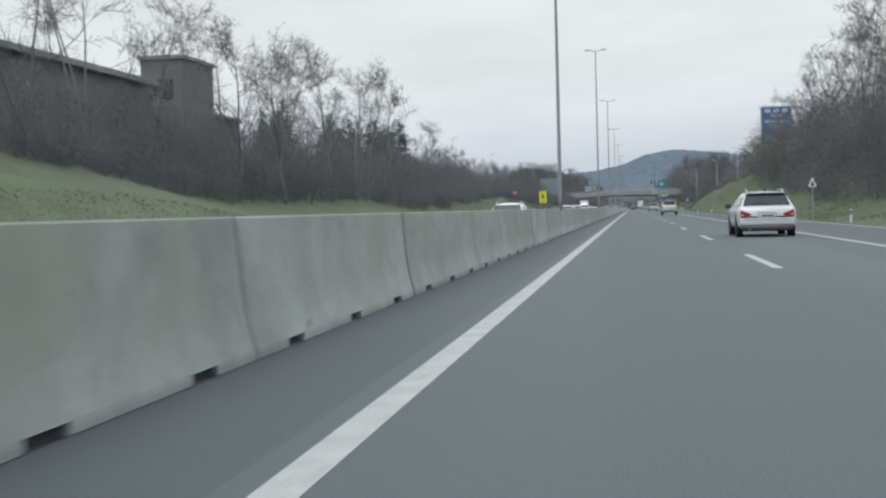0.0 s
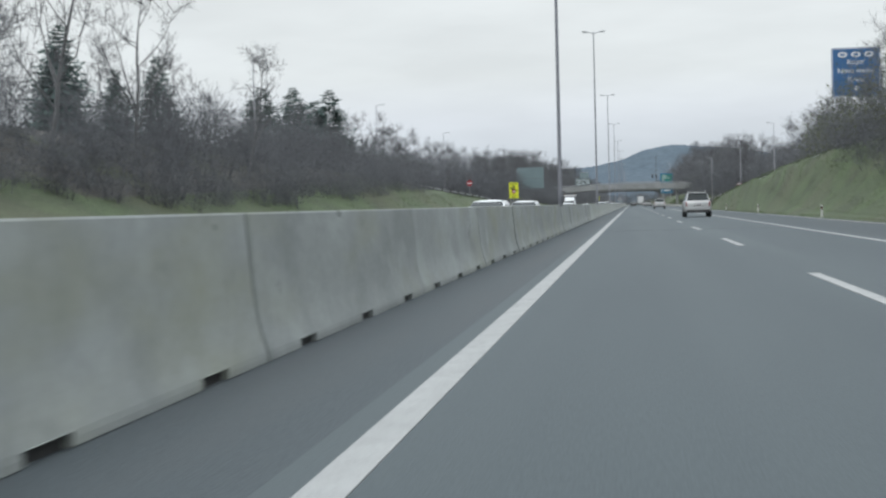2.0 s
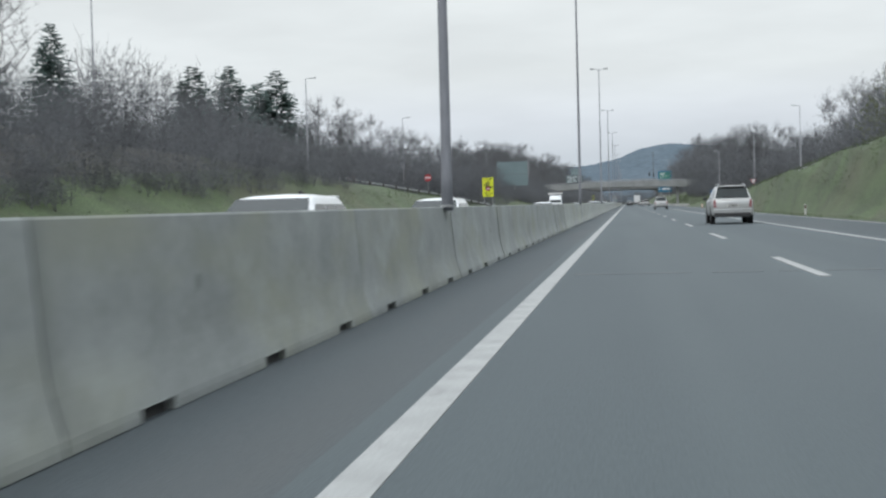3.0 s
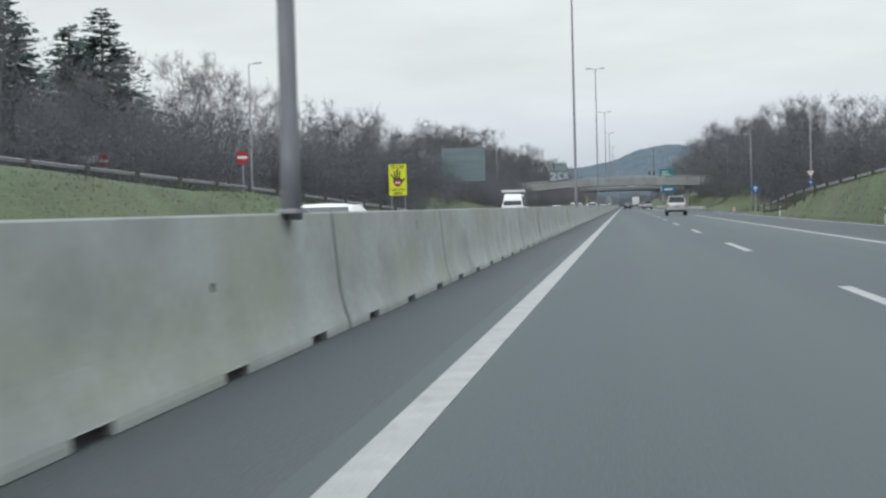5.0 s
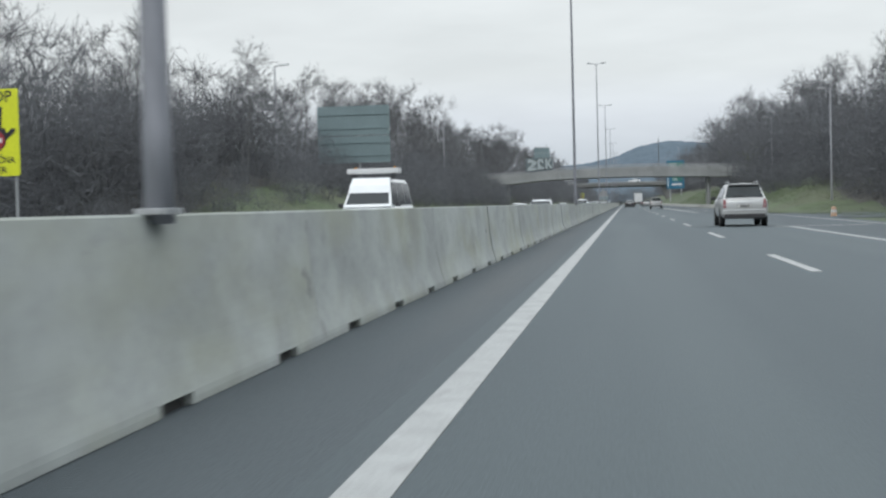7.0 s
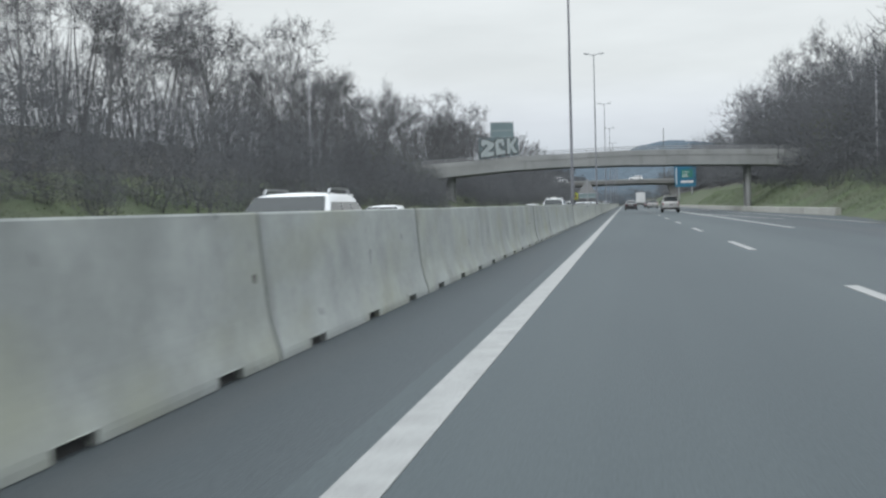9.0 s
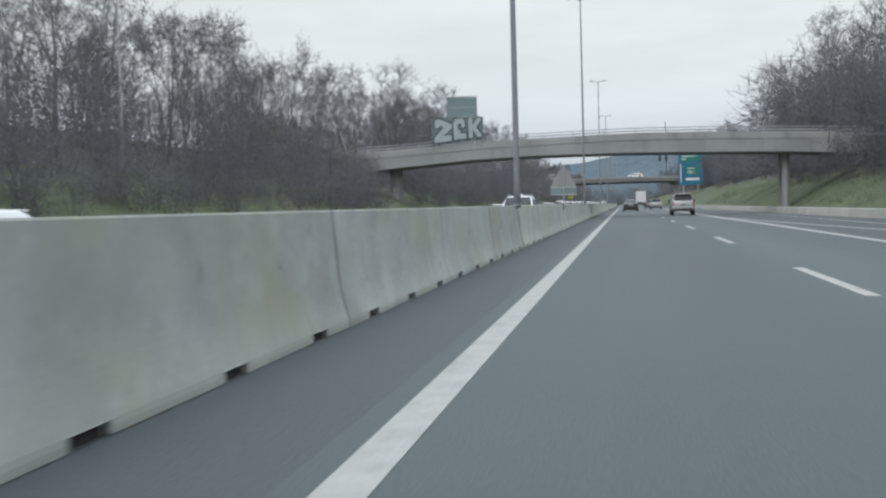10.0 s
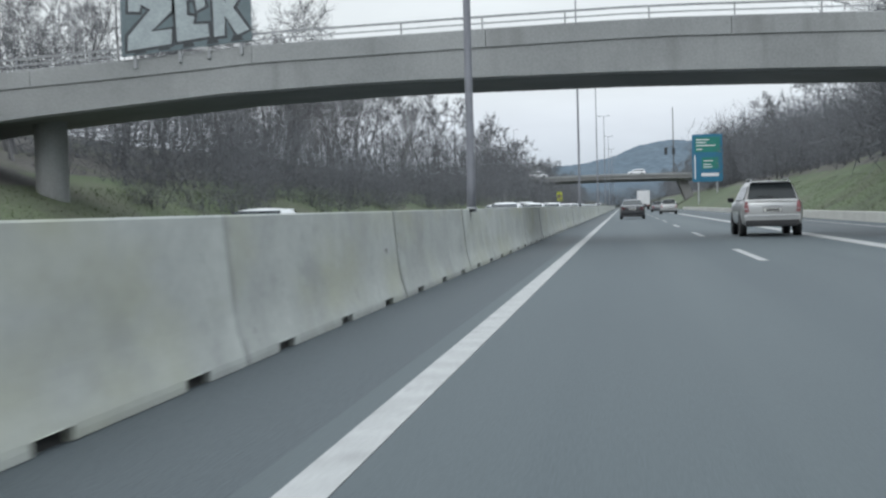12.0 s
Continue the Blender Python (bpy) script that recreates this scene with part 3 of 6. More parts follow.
def graffiti_panel():
    t = thing("sign_panel", "grey-blue sign back on the bridge sprayed with large graffiti letters ZEK", "sign")
    y = 413.44
    low = lambda x: 5.83 + (x + 15) * 0.085
    bm = prism(bmesh.new(), [(-15.0, low(-15) + 0.06), (-10.95, low(-10.95) + 0.06), (-10.95, 8.0), (-15.0, 8.08)], y - 0.04, y)
    part("lower_board", bm, GRAFFITI_GROUND, t)
    bm = prism(bmesh.new(), [(-13.75, 8.06), (-11.4, 8.04), (-11.4, 9.52), (-13.75, 9.6)], y - 0.04, y)
    up = part("upper_board", bm, SIGN_BACK, t, "pale blue-grey aluminium sign back")
    part("board_rib", boxed(-13.7, -11.45, y - 0.06, y - 0.04, 8.75, 8.8), STEEL, up)
    part("top_strip", boxed(-13.8, -11.35, y - 0.05, y + 0.02, 9.56, 9.63), STEEL, up)
    for x in (-14.6, -13.2, -12.3, -11.3):
        part("support_post", boxed(x - 0.05, x + 0.05, y + 0.004, y + 0.05, low(x) - 0.3, 8.5 if x > -13.4 and x < -11.5 else 7.6), STEEL, t)
    for outline, x0, w in ((LETTER_Z, -14.75, 1.35), (LETTER_E, -13.3, 1.05), (LETTER_K, -12.12, 1.08)):
        for grow, m, d, nm in ((0.13, GRAFFITI_BLACK, 0.046, "letter_outline"), (0.0, GRAFFITI_PALE, 0.052, "letter")):
            pts = []
            cx, cz = sum(p[0] for p in outline) / len(outline), 0.5
            for i, (u, v) in enumerate(outline):
                a, b = outline[i - 1], outline[(i + 1) % len(outline)]
                n1 = Vector((-(v - a[1]), u - a[0])).normalized() + Vector((-(b[1] - v), b[0] - u)).normalized()
                n1 = n1.normalized() if n1.length > 0.01 else Vector((0, 0))
                x = x0 + w * u + n1.x * grow * 0.9
                pts.append((x, low(x) + 0.3 + v * (7.82 - low(x)) * 0.9 + n1.y * grow * 0.9))
            part(nm, prism(bmesh.new(), pts, y - d, y - d + 0.004), m, t)
    for i in range(5):
        x = -14.6 + 0.75 * i
        part("spray_shape", prism(bmesh.new(), [(x, low(x) + 0.1), (x + 0.4, low(x) + 0.14), (x + 0.3, low(x) + 0.32), (x + 0.08, low(x) + 0.28)], y - 0.049, y - 0.045), GRAFFITI_BLACK, t)
    return t


graffiti_panel()


def far_bridge():
    t = thing("road_bridge", "dark low concrete road bridge far ahead with slanted legs", "bridge")
    xs = [-60 + 6 * i for i in range(20)]
    low = lambda x: 6.55 - 0.0006 * x * x
    # deck, legs and abutments take the concrete with shade in its colour
    part("deck", sweep(bmesh.new(), [[(x, 680, low(x) + 1.35), (x, 680, low(x) + 0.5), (x, 681, low(x)), (x, 691, low(x)), (x, 692, low(x) + 0.5), (x, 692, low(x) + 1.35)] for x in xs]), SHADED_CONCRETE, t)
    part("parapet", sweep(bmesh.new(), [[(x, 679.8, low(x) + 1.3), (x, 679.8, low(x) + 1.75), (x, 680.1, low(x) + 1.75), (x, 680.1, low(x) + 1.3)] for x in xs]), BRIDGE_CONCRETE, t)
    for x0, x1 in ((-24, -17), (16, 13.5)):
        for y in (682.5, 688.5):
            bm = bmesh.new()
            sweep(bm, [[(x0 - 1.0, y - 0.8, -0.5), (x0 + 1.0, y - 0.8, -0.5), (x0 + 1.0, y + 0.8, -0.5), (x0 - 1.0, y + 0.8, -0.5)], [(x1 - 1.2, y - 0.8, 6.6), (x1 + 1.2, y - 0.8, 6.6), (x1 + 1.2, y + 0.8, 6.6), (x1 - 1.2, y + 0.8, 6.6)]])
            part("leg", bm, SHADED_CONCRETE, t)
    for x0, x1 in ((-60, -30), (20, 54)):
        part("abutment", boxed(x0, x1, 681.5, 690.5, -0.5, 6.0), SHADED_CONCRETE, t)
    return t


far_bridge()

# ---- wooded hill in the distance, the blue of aerial haze mixed into its colour ----
HILL = mat("hazed_distant_forest", (0.1, 0.125, 0.148), 1.0, dark=(0.083, 0.106, 0.128), scale=0.012, amount=0.8, fine=0.09, fine_amount=0.2, spec=0.0)
RIDGE = [(-2400, 55), (-900, 62), (-400, 72), (-150, 82), (-70, 90), (-10, 106), (35, 122), (70, 130), (95, 132), (130, 129), (200, 122), (300, 108), (500, 85), (1000, 65), (2400, 55)]


def far_hill():
    verts, faces = [], []
    xs = [-2400 + 60 * i for i in range(32)] + [-480 + 6 * i for i in range(200)] + [730 + 60 * i for i in range(28)]
    rows = [(2100, 0.0), (2350, 0.3), (2550, 0.55), (2700, 0.74), (2850, 0.9), (3000, 1.0), (3300, 0.7)]
    for y, k in rows:
        for x in xs:
            z = along(RIDGE, x)[0] * k
            if k > 0.2:
                z += 3 * noise.noise((x * 0.02, y * 0.004, 0)) + 2.2 * noise.noise((x * 0.13, y * 0.013, 4))
            verts.append((x, y + 20 * noise.noise((x * 0.01, y, 2)), z - 3))
    n = len(xs)
    for j in range(len(rows) - 1):
        for i in range(n - 1):
            faces.append((j * n + i, j * n + i + 1, (j + 1) * n + i + 1, (j + 1) * n + i))
    me = bpy.data.meshes.new("backdrop")
    me.from_pydata(verts, [], faces)
    return tagged(place("backdrop", me, HILL, smooth=True), "wooded hill far beyond the motorway, painted bluish for haze", "hill", kind="structure")


far_hill()


# ---- bare trees and brushwood ----
class Wood:
    """Collects thin tapered stems as triangles."""

    def __init__(self):
        self.v, self.f = [], []

    def tube(self, pts, radii, sides):
        base = len(self.v)
        for k, (p, r) in enumerate(zip(pts, radii)):
            d = (pts[min(k + 1, len(pts) - 1)] - pts[max(k - 1, 0)]).normalized()
            u = d.orthogonal().normalized()
            w = d.cross(u)
            for s in range(sides):
                a = 2 * math.pi * s / sides
                q = p + (u * math.cos(a) + w * math.sin(a)) * r
                self.v.append((q.x, q.y, q.z))
        for k in range(len(pts) - 1):
            for s in range(sides):
                a, b = base + k * sides + s, base + k * sides + (s + 1) % sides
                self.f += [(a, b, b + sides), (a, b + sides, a + sides)]

    def spike(self, p, q, r):
        """The finest twigs: one tapering blade each."""
        u = (q - p).orthogonal()
        u.rotate(Matrix.Rotation((p.x + p.y * 3 + p.z * 7) * 5, 3, q - p))
        u = u.normalized() * r
        base = len(self.v)
        for s in (p - u, p + u, q):
            self.v.append((s.x, s.y, s.z))
        self.f.append((base, base + 1, base + 2))

    def ribbon(self, pts, radii):
        """A fine branch, as a strip."""
        d = pts[-1] - pts[0]
        u = d.orthogonal()
        u.rotate(Matrix.Rotation((pts[0].x * 5 + pts[0].z * 11) * 3, 3, d))
        u.normalize()
        base = len(self.v)
        for p, r in zip(pts, radii):
            for s in (p - u * r, p + u * r):
                self.v.append((s.x, s.y, s.z))
        for k in range(len(pts) - 1):
            i = base + 2 * k
            self.f += [(i, i + 1, i + 3), (i, i + 3, i + 2)]

    def leaf(self, p, d, n, w):
        s = d.cross(n).normalized() * w
        base = len(self.v)
        for q in (p, p + d * 0.5 + s, p + d, p + d * 0.5 - s):
            self.v.append((q.x, q.y, q.z))
        self.f += [(base, base + 1, base + 2), (base, base + 2, base + 3)]

    def arrays(self):
        return np.array(self.v, dtype=np.float32).reshape(-1, 3), np.array(self.f, dtype=np.int32).reshape(-1, 3)


def tri_mesh(name, v, f):
    me = bpy.data.meshes.new(name)
    me.vertices.add(len(v))
    me.vertices.foreach_set("co", np.ascontiguousarray(v, dtype=np.float32).ravel())
    me.loops.add(f.size)
    me.loops.foreach_set("vertex_index", np.ascontiguousarray(f, dtype=np.int32).ravel())
    me.polygons.add(len(f))
    me.polygons.foreach_set("loop_start", np.arange(0, f.size, 3, dtype=np.int32))
    me.update(calc_edges=True)
    me.validate()
    return me


def limb_points(rng, p, d, length, n, wander, lift):
    pts = [p.copy()]
    for _ in range(n):
        d = (d + Vector((rng.uniform(-1, 1), rng.uniform(-1, 1), rng.uniform(-1, 1))) * wander + Vector((0, 0, lift))).normalized()
        p = p + d * (length / n)
        pts.append(p.copy())
    return pts


def aside(rng, d, angle):
    u = d.orthogonal().normalized()
    w = d.cross(u)
    a = rng.uniform(0, 2 * math.pi)
    return (d * math.cos(angle) + (u * math.cos(a) + w * math.sin(a)) * math.sin(angle)).normalized()


def bare_tree(seed, height, stems=1, spread=0.7, density=1.0, twig=0.011, subs=6, twigs=7, sides=2):
    """Trunk and limbs as one mesh, the fine spreading crown as another."""
    rng = random.Random(seed)
    trunk, crown = Wood(), Wood()
    for _ in range(stems):
        lean = 0.08 if stems == 1 else 0.26
        d0 = Vector((rng.uniform(-lean, lean), rng.uniform(-lean, lean), 1)).normalized()
        h = height * rng.uniform(0.8, 0.95)
        pts = limb_points(rng, Vector((rng.uniform(-0.3, 0.3) * (stems > 1), rng.uniform(-0.3, 0.3) * (stems > 1), -0.3)), d0, h, 8, 0.11, 0.04)
        r = height * (0.0115 if stems == 1 else 0.0085)
        trunk.tube(pts, [r * (1 - 0.118 * k) for k in range(9)], 6)
        for i in range(int((15 if stems == 1 else 9 if stems == 2 else 6) * density)):
            k = rng.uniform(0.26, 0.95) if i > 1 else rng.uniform(0.86, 0.98)
            s = k * 8
            j = min(7, int(s))
            p = pts[j].lerp(pts[j + 1], s - j)
            ln = h * (0.46 * (1 - k) ** 0.7 + 0.1) * rng.uniform(0.7, 1.1)
            b = limb_points(rng, p, aside(rng, d0, rng.uniform(spread * 0.7, spread * 1.5)), ln, 5, 0.24, 0.08)
            r1 = max(0.014, r * 0.45 * (1.15 - k))
            trunk.tube(b, [r1, r1 * 0.82, r1 * 0.66, r1 * 0.5, r1 * 0.36, r1 * 0.22], 4)
            for m in range(subs):
                s2 = rng.uniform(0.7, 4.97)
                j2 = int(s2)
                p2 = b[j2].lerp(b[j2 + 1], s2 - j2)
                c = limb_points(rng, p2, aside(rng, (b[j2 + 1] - b[j2]).normalized(), rng.uniform(0.5, 1.2)), 0.35 + ln * rng.uniform(0.18, 0.42), 3, 0.3, 0.05)
                crown.ribbon(c, [0.015, 0.012, 0.009, 0.005])
                for _ in range(twigs):
                    s3 = rng.uniform(0.2, 2.99)
                    j3 = int(s3)
                    p3 = c[j3].lerp(c[j3 + 1], s3 - j3)
                    d3 = aside(rng, (c[j3 + 1] - c[j3]).normalized(), rng.uniform(0.4, 1.2)) + Vector((0, 0, 0.08))
                    q = p3 + d3 * rng.uniform(0.25, 0.75)
                    crown.spike(p3, q, twig)
                    for _ in range(sides):
                        mid = p3.lerp(q, rng.uniform(0.2, 0.85))
                        crown.spike(mid, mid + aside(rng, d3.normalized(), rng.uniform(0.6, 1.1)) * rng.uniform(0.15, 0.42), twig * 0.85)
    return trunk, crown


def shrub(seed, height, stems=9, fringe=520, inner=340, thick=0.010, lobes=5, up=0.55, reach=0.16):
    """A lobed cloud of twigs: stems, a dense inner tangle, and a fine fringe that points outwards."""
    rng = random.Random(seed)
    w = Wood()
    clouds = []
    for i in range(lobes):
        a, r = 6.283 * (i + rng.uniform(-0.3, 0.3)) / lobes, height * rng.uniform(0.12, 0.34) * (i > 0)
        big = height * (rng.uniform(0.2, 0.33) if i else 0.34)
        clouds.append((Vector((r * math.cos(a), r * math.sin(a), height * (rng.uniform(0.28, 0.6) if i else 0.62))), big))

    def sample(shell):
        c, big = clouds[rng.randrange(len(clouds))]
        z = rng.uniform(-0.75, 1.0)
        a = rng.uniform(0, 6.283)
        n = Vector((math.sqrt(1 - z * z) * math.cos(a), math.sqrt(1 - z * z) * math.sin(a), z))
        p = c + Vector((n.x, n.y, n.z * 1.12)) * big * (rng.uniform(0.8, 1.0) if shell else rng.random() ** 0.4 * 0.92)
        return p, n

    for i in range(stems):
        c, big = clouds[i % len(clouds)]
        p = Vector((c.x * 0.5 + rng.uniform(-0.3, 0.3), c.y * 0.5 + rng.uniform(-0.3, 0.3), -0.2))
        q = c + Vector((rng.uniform(-0.6, 0.6), rng.uniform(-0.6, 0.6), rng.uniform(0.2, 0.9))) * big
        mid = p.lerp(q, 0.5) + Vector((rng.uniform(-0.2, 0.2), rng.uniform(-0.2, 0.2), 0)) * big
        k = height / 4
        w.tube([p, mid, q], [0.028 * k, 0.018 * k, 0.008 * k], 3)
    for _ in range(inner):
        p, n = sample(False)
        if rng.random() < 0.42:
            p.z *= rng.uniform(0.02, 0.5)
        d = (n * 0.6 + Vector((rng.uniform(-1, 1), rng.uniform(-1, 1), rng.uniform(-0.4, 1.2)))).normalized()
        w.spike(p, p + d * height * rng.uniform(0.1, 0.22), height * rng.uniform(0.0028, 0.006))
    for _ in range(fringe):
        p, n = sample(True)
        d = (n * 0.9 + Vector((rng.uniform(-0.6, 0.6), rng.uniform(-0.6, 0.6), rng.uniform(-0.2, 0.4) + up * 0.6))).normalized()
        q = p + d * height * rng.uniform(0.4, 1.0) * reach
        w.spike(p, q, thick)
        mid = p.lerp(q, rng.uniform(0.2, 0.7))
        w.spike(mid, mid + aside(rng, d, 0.7) * height * rng.uniform(0.04, 0.09), thick * 0.8)
    return w.arrays()


def scatter(name, spots, kinds, material, label, category):
    """Many plants joined into one uncounted mass. spots: x, y, z, size, turn."""
    vs, fs, at = [], [], 0
    for i, (x, y, z, s, a) in enumerate(spots):
        v, f = kinds[i % len(kinds)]
        c, n = math.cos(a), math.sin(a)
        m = np.array([[c, -n, 0], [n, c, 0], [0, 0, 1]], dtype=np.float32) * s
        vs.append(v @ m.T + np.array([x, y, z], dtype=np.float32))
        fs.append(f + at)
        at += len(v)
    ob = place(name, tri_mesh(name, np.concatenate(vs), np.concatenate(fs)), material)
    return tagged(ob, label, category, kind="stuff")


def clear_of_roads(x, y, room=1.0):
    """Free of bridge, slip roads and the open grass below them."""
    if 412 < y < 421 and (x < -15.5 or x > 10):
        return abs(x) > 30
    if 403 < y <= 412 and x > -23 and x < -15:
        return False
    if 572 < y < 607 and 0 < x < 21.5:
        return False
    if 670 < y < 700 or (x < -28.5 and 15 < y < 103):
        return False
    slip, open_from = (LEFT_SLIP, 188) if x < 0 else (RIGHT_SLIP, 180)
    if 60 < y < (300 if x < 0 else 345):
        out = abs(x) - abs(along(slip, y)[0])
        if x > 0 and y > 225:
            return x > right_edge(y) - 1.2
        return out > SLIP_WIDTH + room or (y < open_from and out < -1.2)
    return True


def beside_lamp(x, y, room):
    return any(-2.5 * room < y - b < room and x > a - room for a, b in LEFT_LAMPS)


def right_edge(y):
    """Foot of the woods on the right bank."""
    if y < 225:
        return abs(along(RIGHT_SLIP, y)[0]) + SLIP_WIDTH + 1.9 if y > 150 else 14.8
    return along([(225, 19.8), (245, 20.6), (270, 20.2), (291, 20.0), (306, 19.0), (323, 17.2), (340, 16.2), (365, 15.4), (390, 16.0), (900, 16.4)], y)[0]


def plant_brush():
    rng = random.Random(7)
    near = [shrub(30 + i, 3.8, 7, 240, 340, 0.011) for i in range(6)]
    light = [shrub(50 + i, 4.2, 6, 210, 300, 0.013) for i in range(5)]
    for side, name, edge, rows in ((-1, "brushwood_left_bank", 19.9, 3), (1, "brushwood_right_bank", 14.8, 2)):
        front, back = [], []
        slip = LEFT_SLIP if side < 0 else RIGHT_SLIP
        y = 8.0 if side < 0 else 62.0
        while y < 900:
            close = y < (540 if side < 0 else 440)
            for row in range(rows if close else 2 if side < 0 else 1):
                if close and row == 2 and int(y / 2.5) % 2:
                    continue
                yy = y + rng.uniform(-1.4, 1.4)
                x = side * ((right_edge(yy) if side > 0 and yy > 225 else edge + (3.0 * (1 - smoothstep(95, 125, yy)) - 2.6 * smoothstep(290, 320, yy)) * (side < 0)) + row * (2.8 if close else 6) + rng.uniform(-0.8, 0.8))
                if not close and side > 0:
                    x += 2.5
                if close and not clear_of_roads(x, yy):
                    x = side * (abs(along(slip, yy)[0]) + SLIP_WIDTH + (5.4 if side < 0 and yy > 188 else 1.9) + row * 2.6 + rng.uniform(-0.8, 0.8))
                if not clear_of_roads(x, yy) or side < 0 and beside_lamp(x, yy, 2.4):
                    continue
                size = rng.uniform(0.7, 1.2) * (0.78, 0.98, 0.92)[row] * (1.4 if side < 0 and 185 < yy < 300 else 1.0 if side < 0 and yy > 112 else 1.05)
                (front if close and row == 0 else back).append((x, yy, land(x, yy), size * (1 if close else 2.2), rng.uniform(0, 6.28)))
            y += (2.0 if side < 0 and 60 < y < 190 else 2.5 if side < 0 else 3.0) if close else 8.0
        if side < 0:
            for k in range(200):
                yy = 10 + 2.05 * k + rng.uniform(-0.8, 0.8)
                x = -(edge - 0.5 + 3.0 * (1 - smoothstep(95, 125, yy)) - 2.6 * smoothstep(290, 320, yy) + rng.uniform(-0.5, 0.7))
                if clear_of_roads(x, yy):
                    front.append((x, yy, land(x, yy), rng.uniform(0.32, 0.6), rng.uniform(0, 6.28)))
            # low growth where the slip road has joined
            for k in range(42):
                yy = 262 + 1.1 * k + rng.uniform(-0.8, 0.8)
                x = -rng.uniform(17.4, 22.5)
                front.append((x, yy, land(x, yy), rng.uniform(0.4, 0.68), rng.uniform(0, 6.28)))
        scatter(name, front, near, BRUSH, "dense leafless grey-brown brushwood at the foot of the bank", "bushes")
        scatter(name.replace("brushwood", "brushwood_behind"), back, light, BRUSH, "dense leafless grey-brown brushwood up the bank", "bushes")


plant_brush()


def plant_trees():
    rng = random.Random(11)
    models = []
    for i, (h, stems, spread, dens) in enumerate(((10, 1, 0.75, 1.0), (9, 3, 0.7, 0.95), (11, 1, 0.6, 1.0), (8, 3, 0.8, 0.95), (10, 2, 0.65, 0.9), (9, 1, 0.9, 1.0), (7, 1, 0.95, 0.95))):
        trunk, crown = bare_tree(100 + i, h, stems, spread, dens)
        t = thing("bare_tree", "leafless grey-brown deciduous tree on the bank", "tree", "roadside bare trees")
        place("trunk", tri_mesh("trunk", *trunk.arrays()), BARK, t)
        place("crown", tri_mesh("crown", *crown.arrays()), TWIG, t)
        models.append((t, h))
    spots = []
    # bank profile of the tree tops: y, top height
    left_top = [(20, 14), (87, 15.3), (112, 14), (130, 11.5), (165, 10.0), (200, 11.5), (235, 11.4), (262, 11.1), (300, 11.2), (350, 13.6), (385, 13.6), (430, 14), (480, 15)]
    right_top = [(60, 16), (125, 16.3), (150, 14), (190, 11.5), (240, 12.5), (270, 10.8), (290, 11), (310, 13.4), (340, 15.2), (370, 16.5), (400, 16.5), (440, 18), (455, 17.5), (475, 13.5), (500, 14)]
    for side, tops, edge, gap in ((-1, left_top, 23.2, 8.0), (1, right_top, 17.0, 7.6)):
        y = 24.0 if side < 0 else 76.0
        while y < (520 if side < 0 else 470):
            for row in range(3 if side < 0 and (y > 330 or y < 110) else 2):
                yy = y + rng.uniform(-2, 2) + row * 3
                x = side * ((right_edge(yy) + 2.5 if side > 0 and yy > 225 else edge) + row * 4.2 + rng.uniform(-1.6, 1.6))
                if not clear_of_roads(x, yy, 1.5):
                    x = side * (abs(along(LEFT_SLIP if side < 0 else RIGHT_SLIP, yy)[0]) + SLIP_WIDTH + (5.5 if side < 0 and yy > 188 else 3) + row * 5 + rng.uniform(-1.2, 1.2))
                    if not clear_of_roads(x, yy, 1.5):
                        continue
                if side < 0 and 138 < yy < 196 and x > -30 and rng.random() < 0.8:
                    continue
                if side < 0 and beside_lamp(x, yy, 3.5):
                    continue
                z = land(x, yy)
                top = along(tops, yy)[0] * rng.uniform(0.82, 1.05)
                spots.append((x, yy, z, max(3.0, top - z)))
            y += gap * (0.5 if y > 320 and side < 0 else 1.0)
    # trees on the crest behind the left slip road
    crest_top = [(176, 14.5), (205, 15), (230, 17.5), (250, 17.5), (285, 15.0), (310, 14.2), (380, 15.5)]
    for i in range(22):
        yy = 176 + 9 * i + rng.uniform(-3, 3)
        x = -rng.uniform(44, 62)
        z = land(x, yy)
        spots.append((x, yy, z, along(crest_top, yy)[0] * rng.uniform(0.9, 1.1) - z))
    # two that stand free above the thicket
    spots += [(x, y, land(x, y), top - land(x, y)) for x, y, top in ((-46.6, 287, 19.5), (-37.4, 270.6, 15.6), (-40.5, 276, 15.0))]
    used = set()
    for i, (x, y, z, h) in enumerate(spots):
        k = rng.randrange(len(models))
        t, mh = models[k]
        m = pose(x, y, z - 0.1, 0, 0, rng.uniform(0, 360)) @ Matrix.Scale(h / mh, 4)
        if k in used:
            c = copy_thing(t, m)
        else:
            used.add(k)
            c = t
        c.matrix_basis = m
    # far rows, past counting
    light = [bare_tree(200 + i, 10, 1, 0.75, 0.6, 0.04, 5, 4, 1) for i in range(3)]
    light = [tuple(np.concatenate(q) if j == 0 else np.concatenate((q[0], q[1] + len(a.v))) for j, q in enumerate(zip(a.arrays(), b.arrays()))) for a, b in light]
    spots = []
    for side in (-1, 1):
        y = 520 if side < 0 else 474
        while y < 1000:
            x = side * (rng.uniform(20, 36) if side < 0 else rng.uniform(17, 34))
            if clear_of_roads(x, y):
                z = land(x, y)
                spots.append((x, y, z - 0.1, (rng.uniform(14, 17.5) - z) / 10, rng.uniform(0, 6.28)))
            y += 5.0
    # the woods that close the view where the road bends away
    for i in range(60):
        x = -150 + 5 * i + rng.uniform(-2, 2)
        spots.append((x, 960 + rng.uniform(0, 60), land(x, 980) * 0.5, rng.uniform(0.75, 1.05), rng.uniform(0, 6.28)))
    scatter("far_trees", spots, light, TWIG, "far leafless trees on both banks", "trees")


plant_trees()


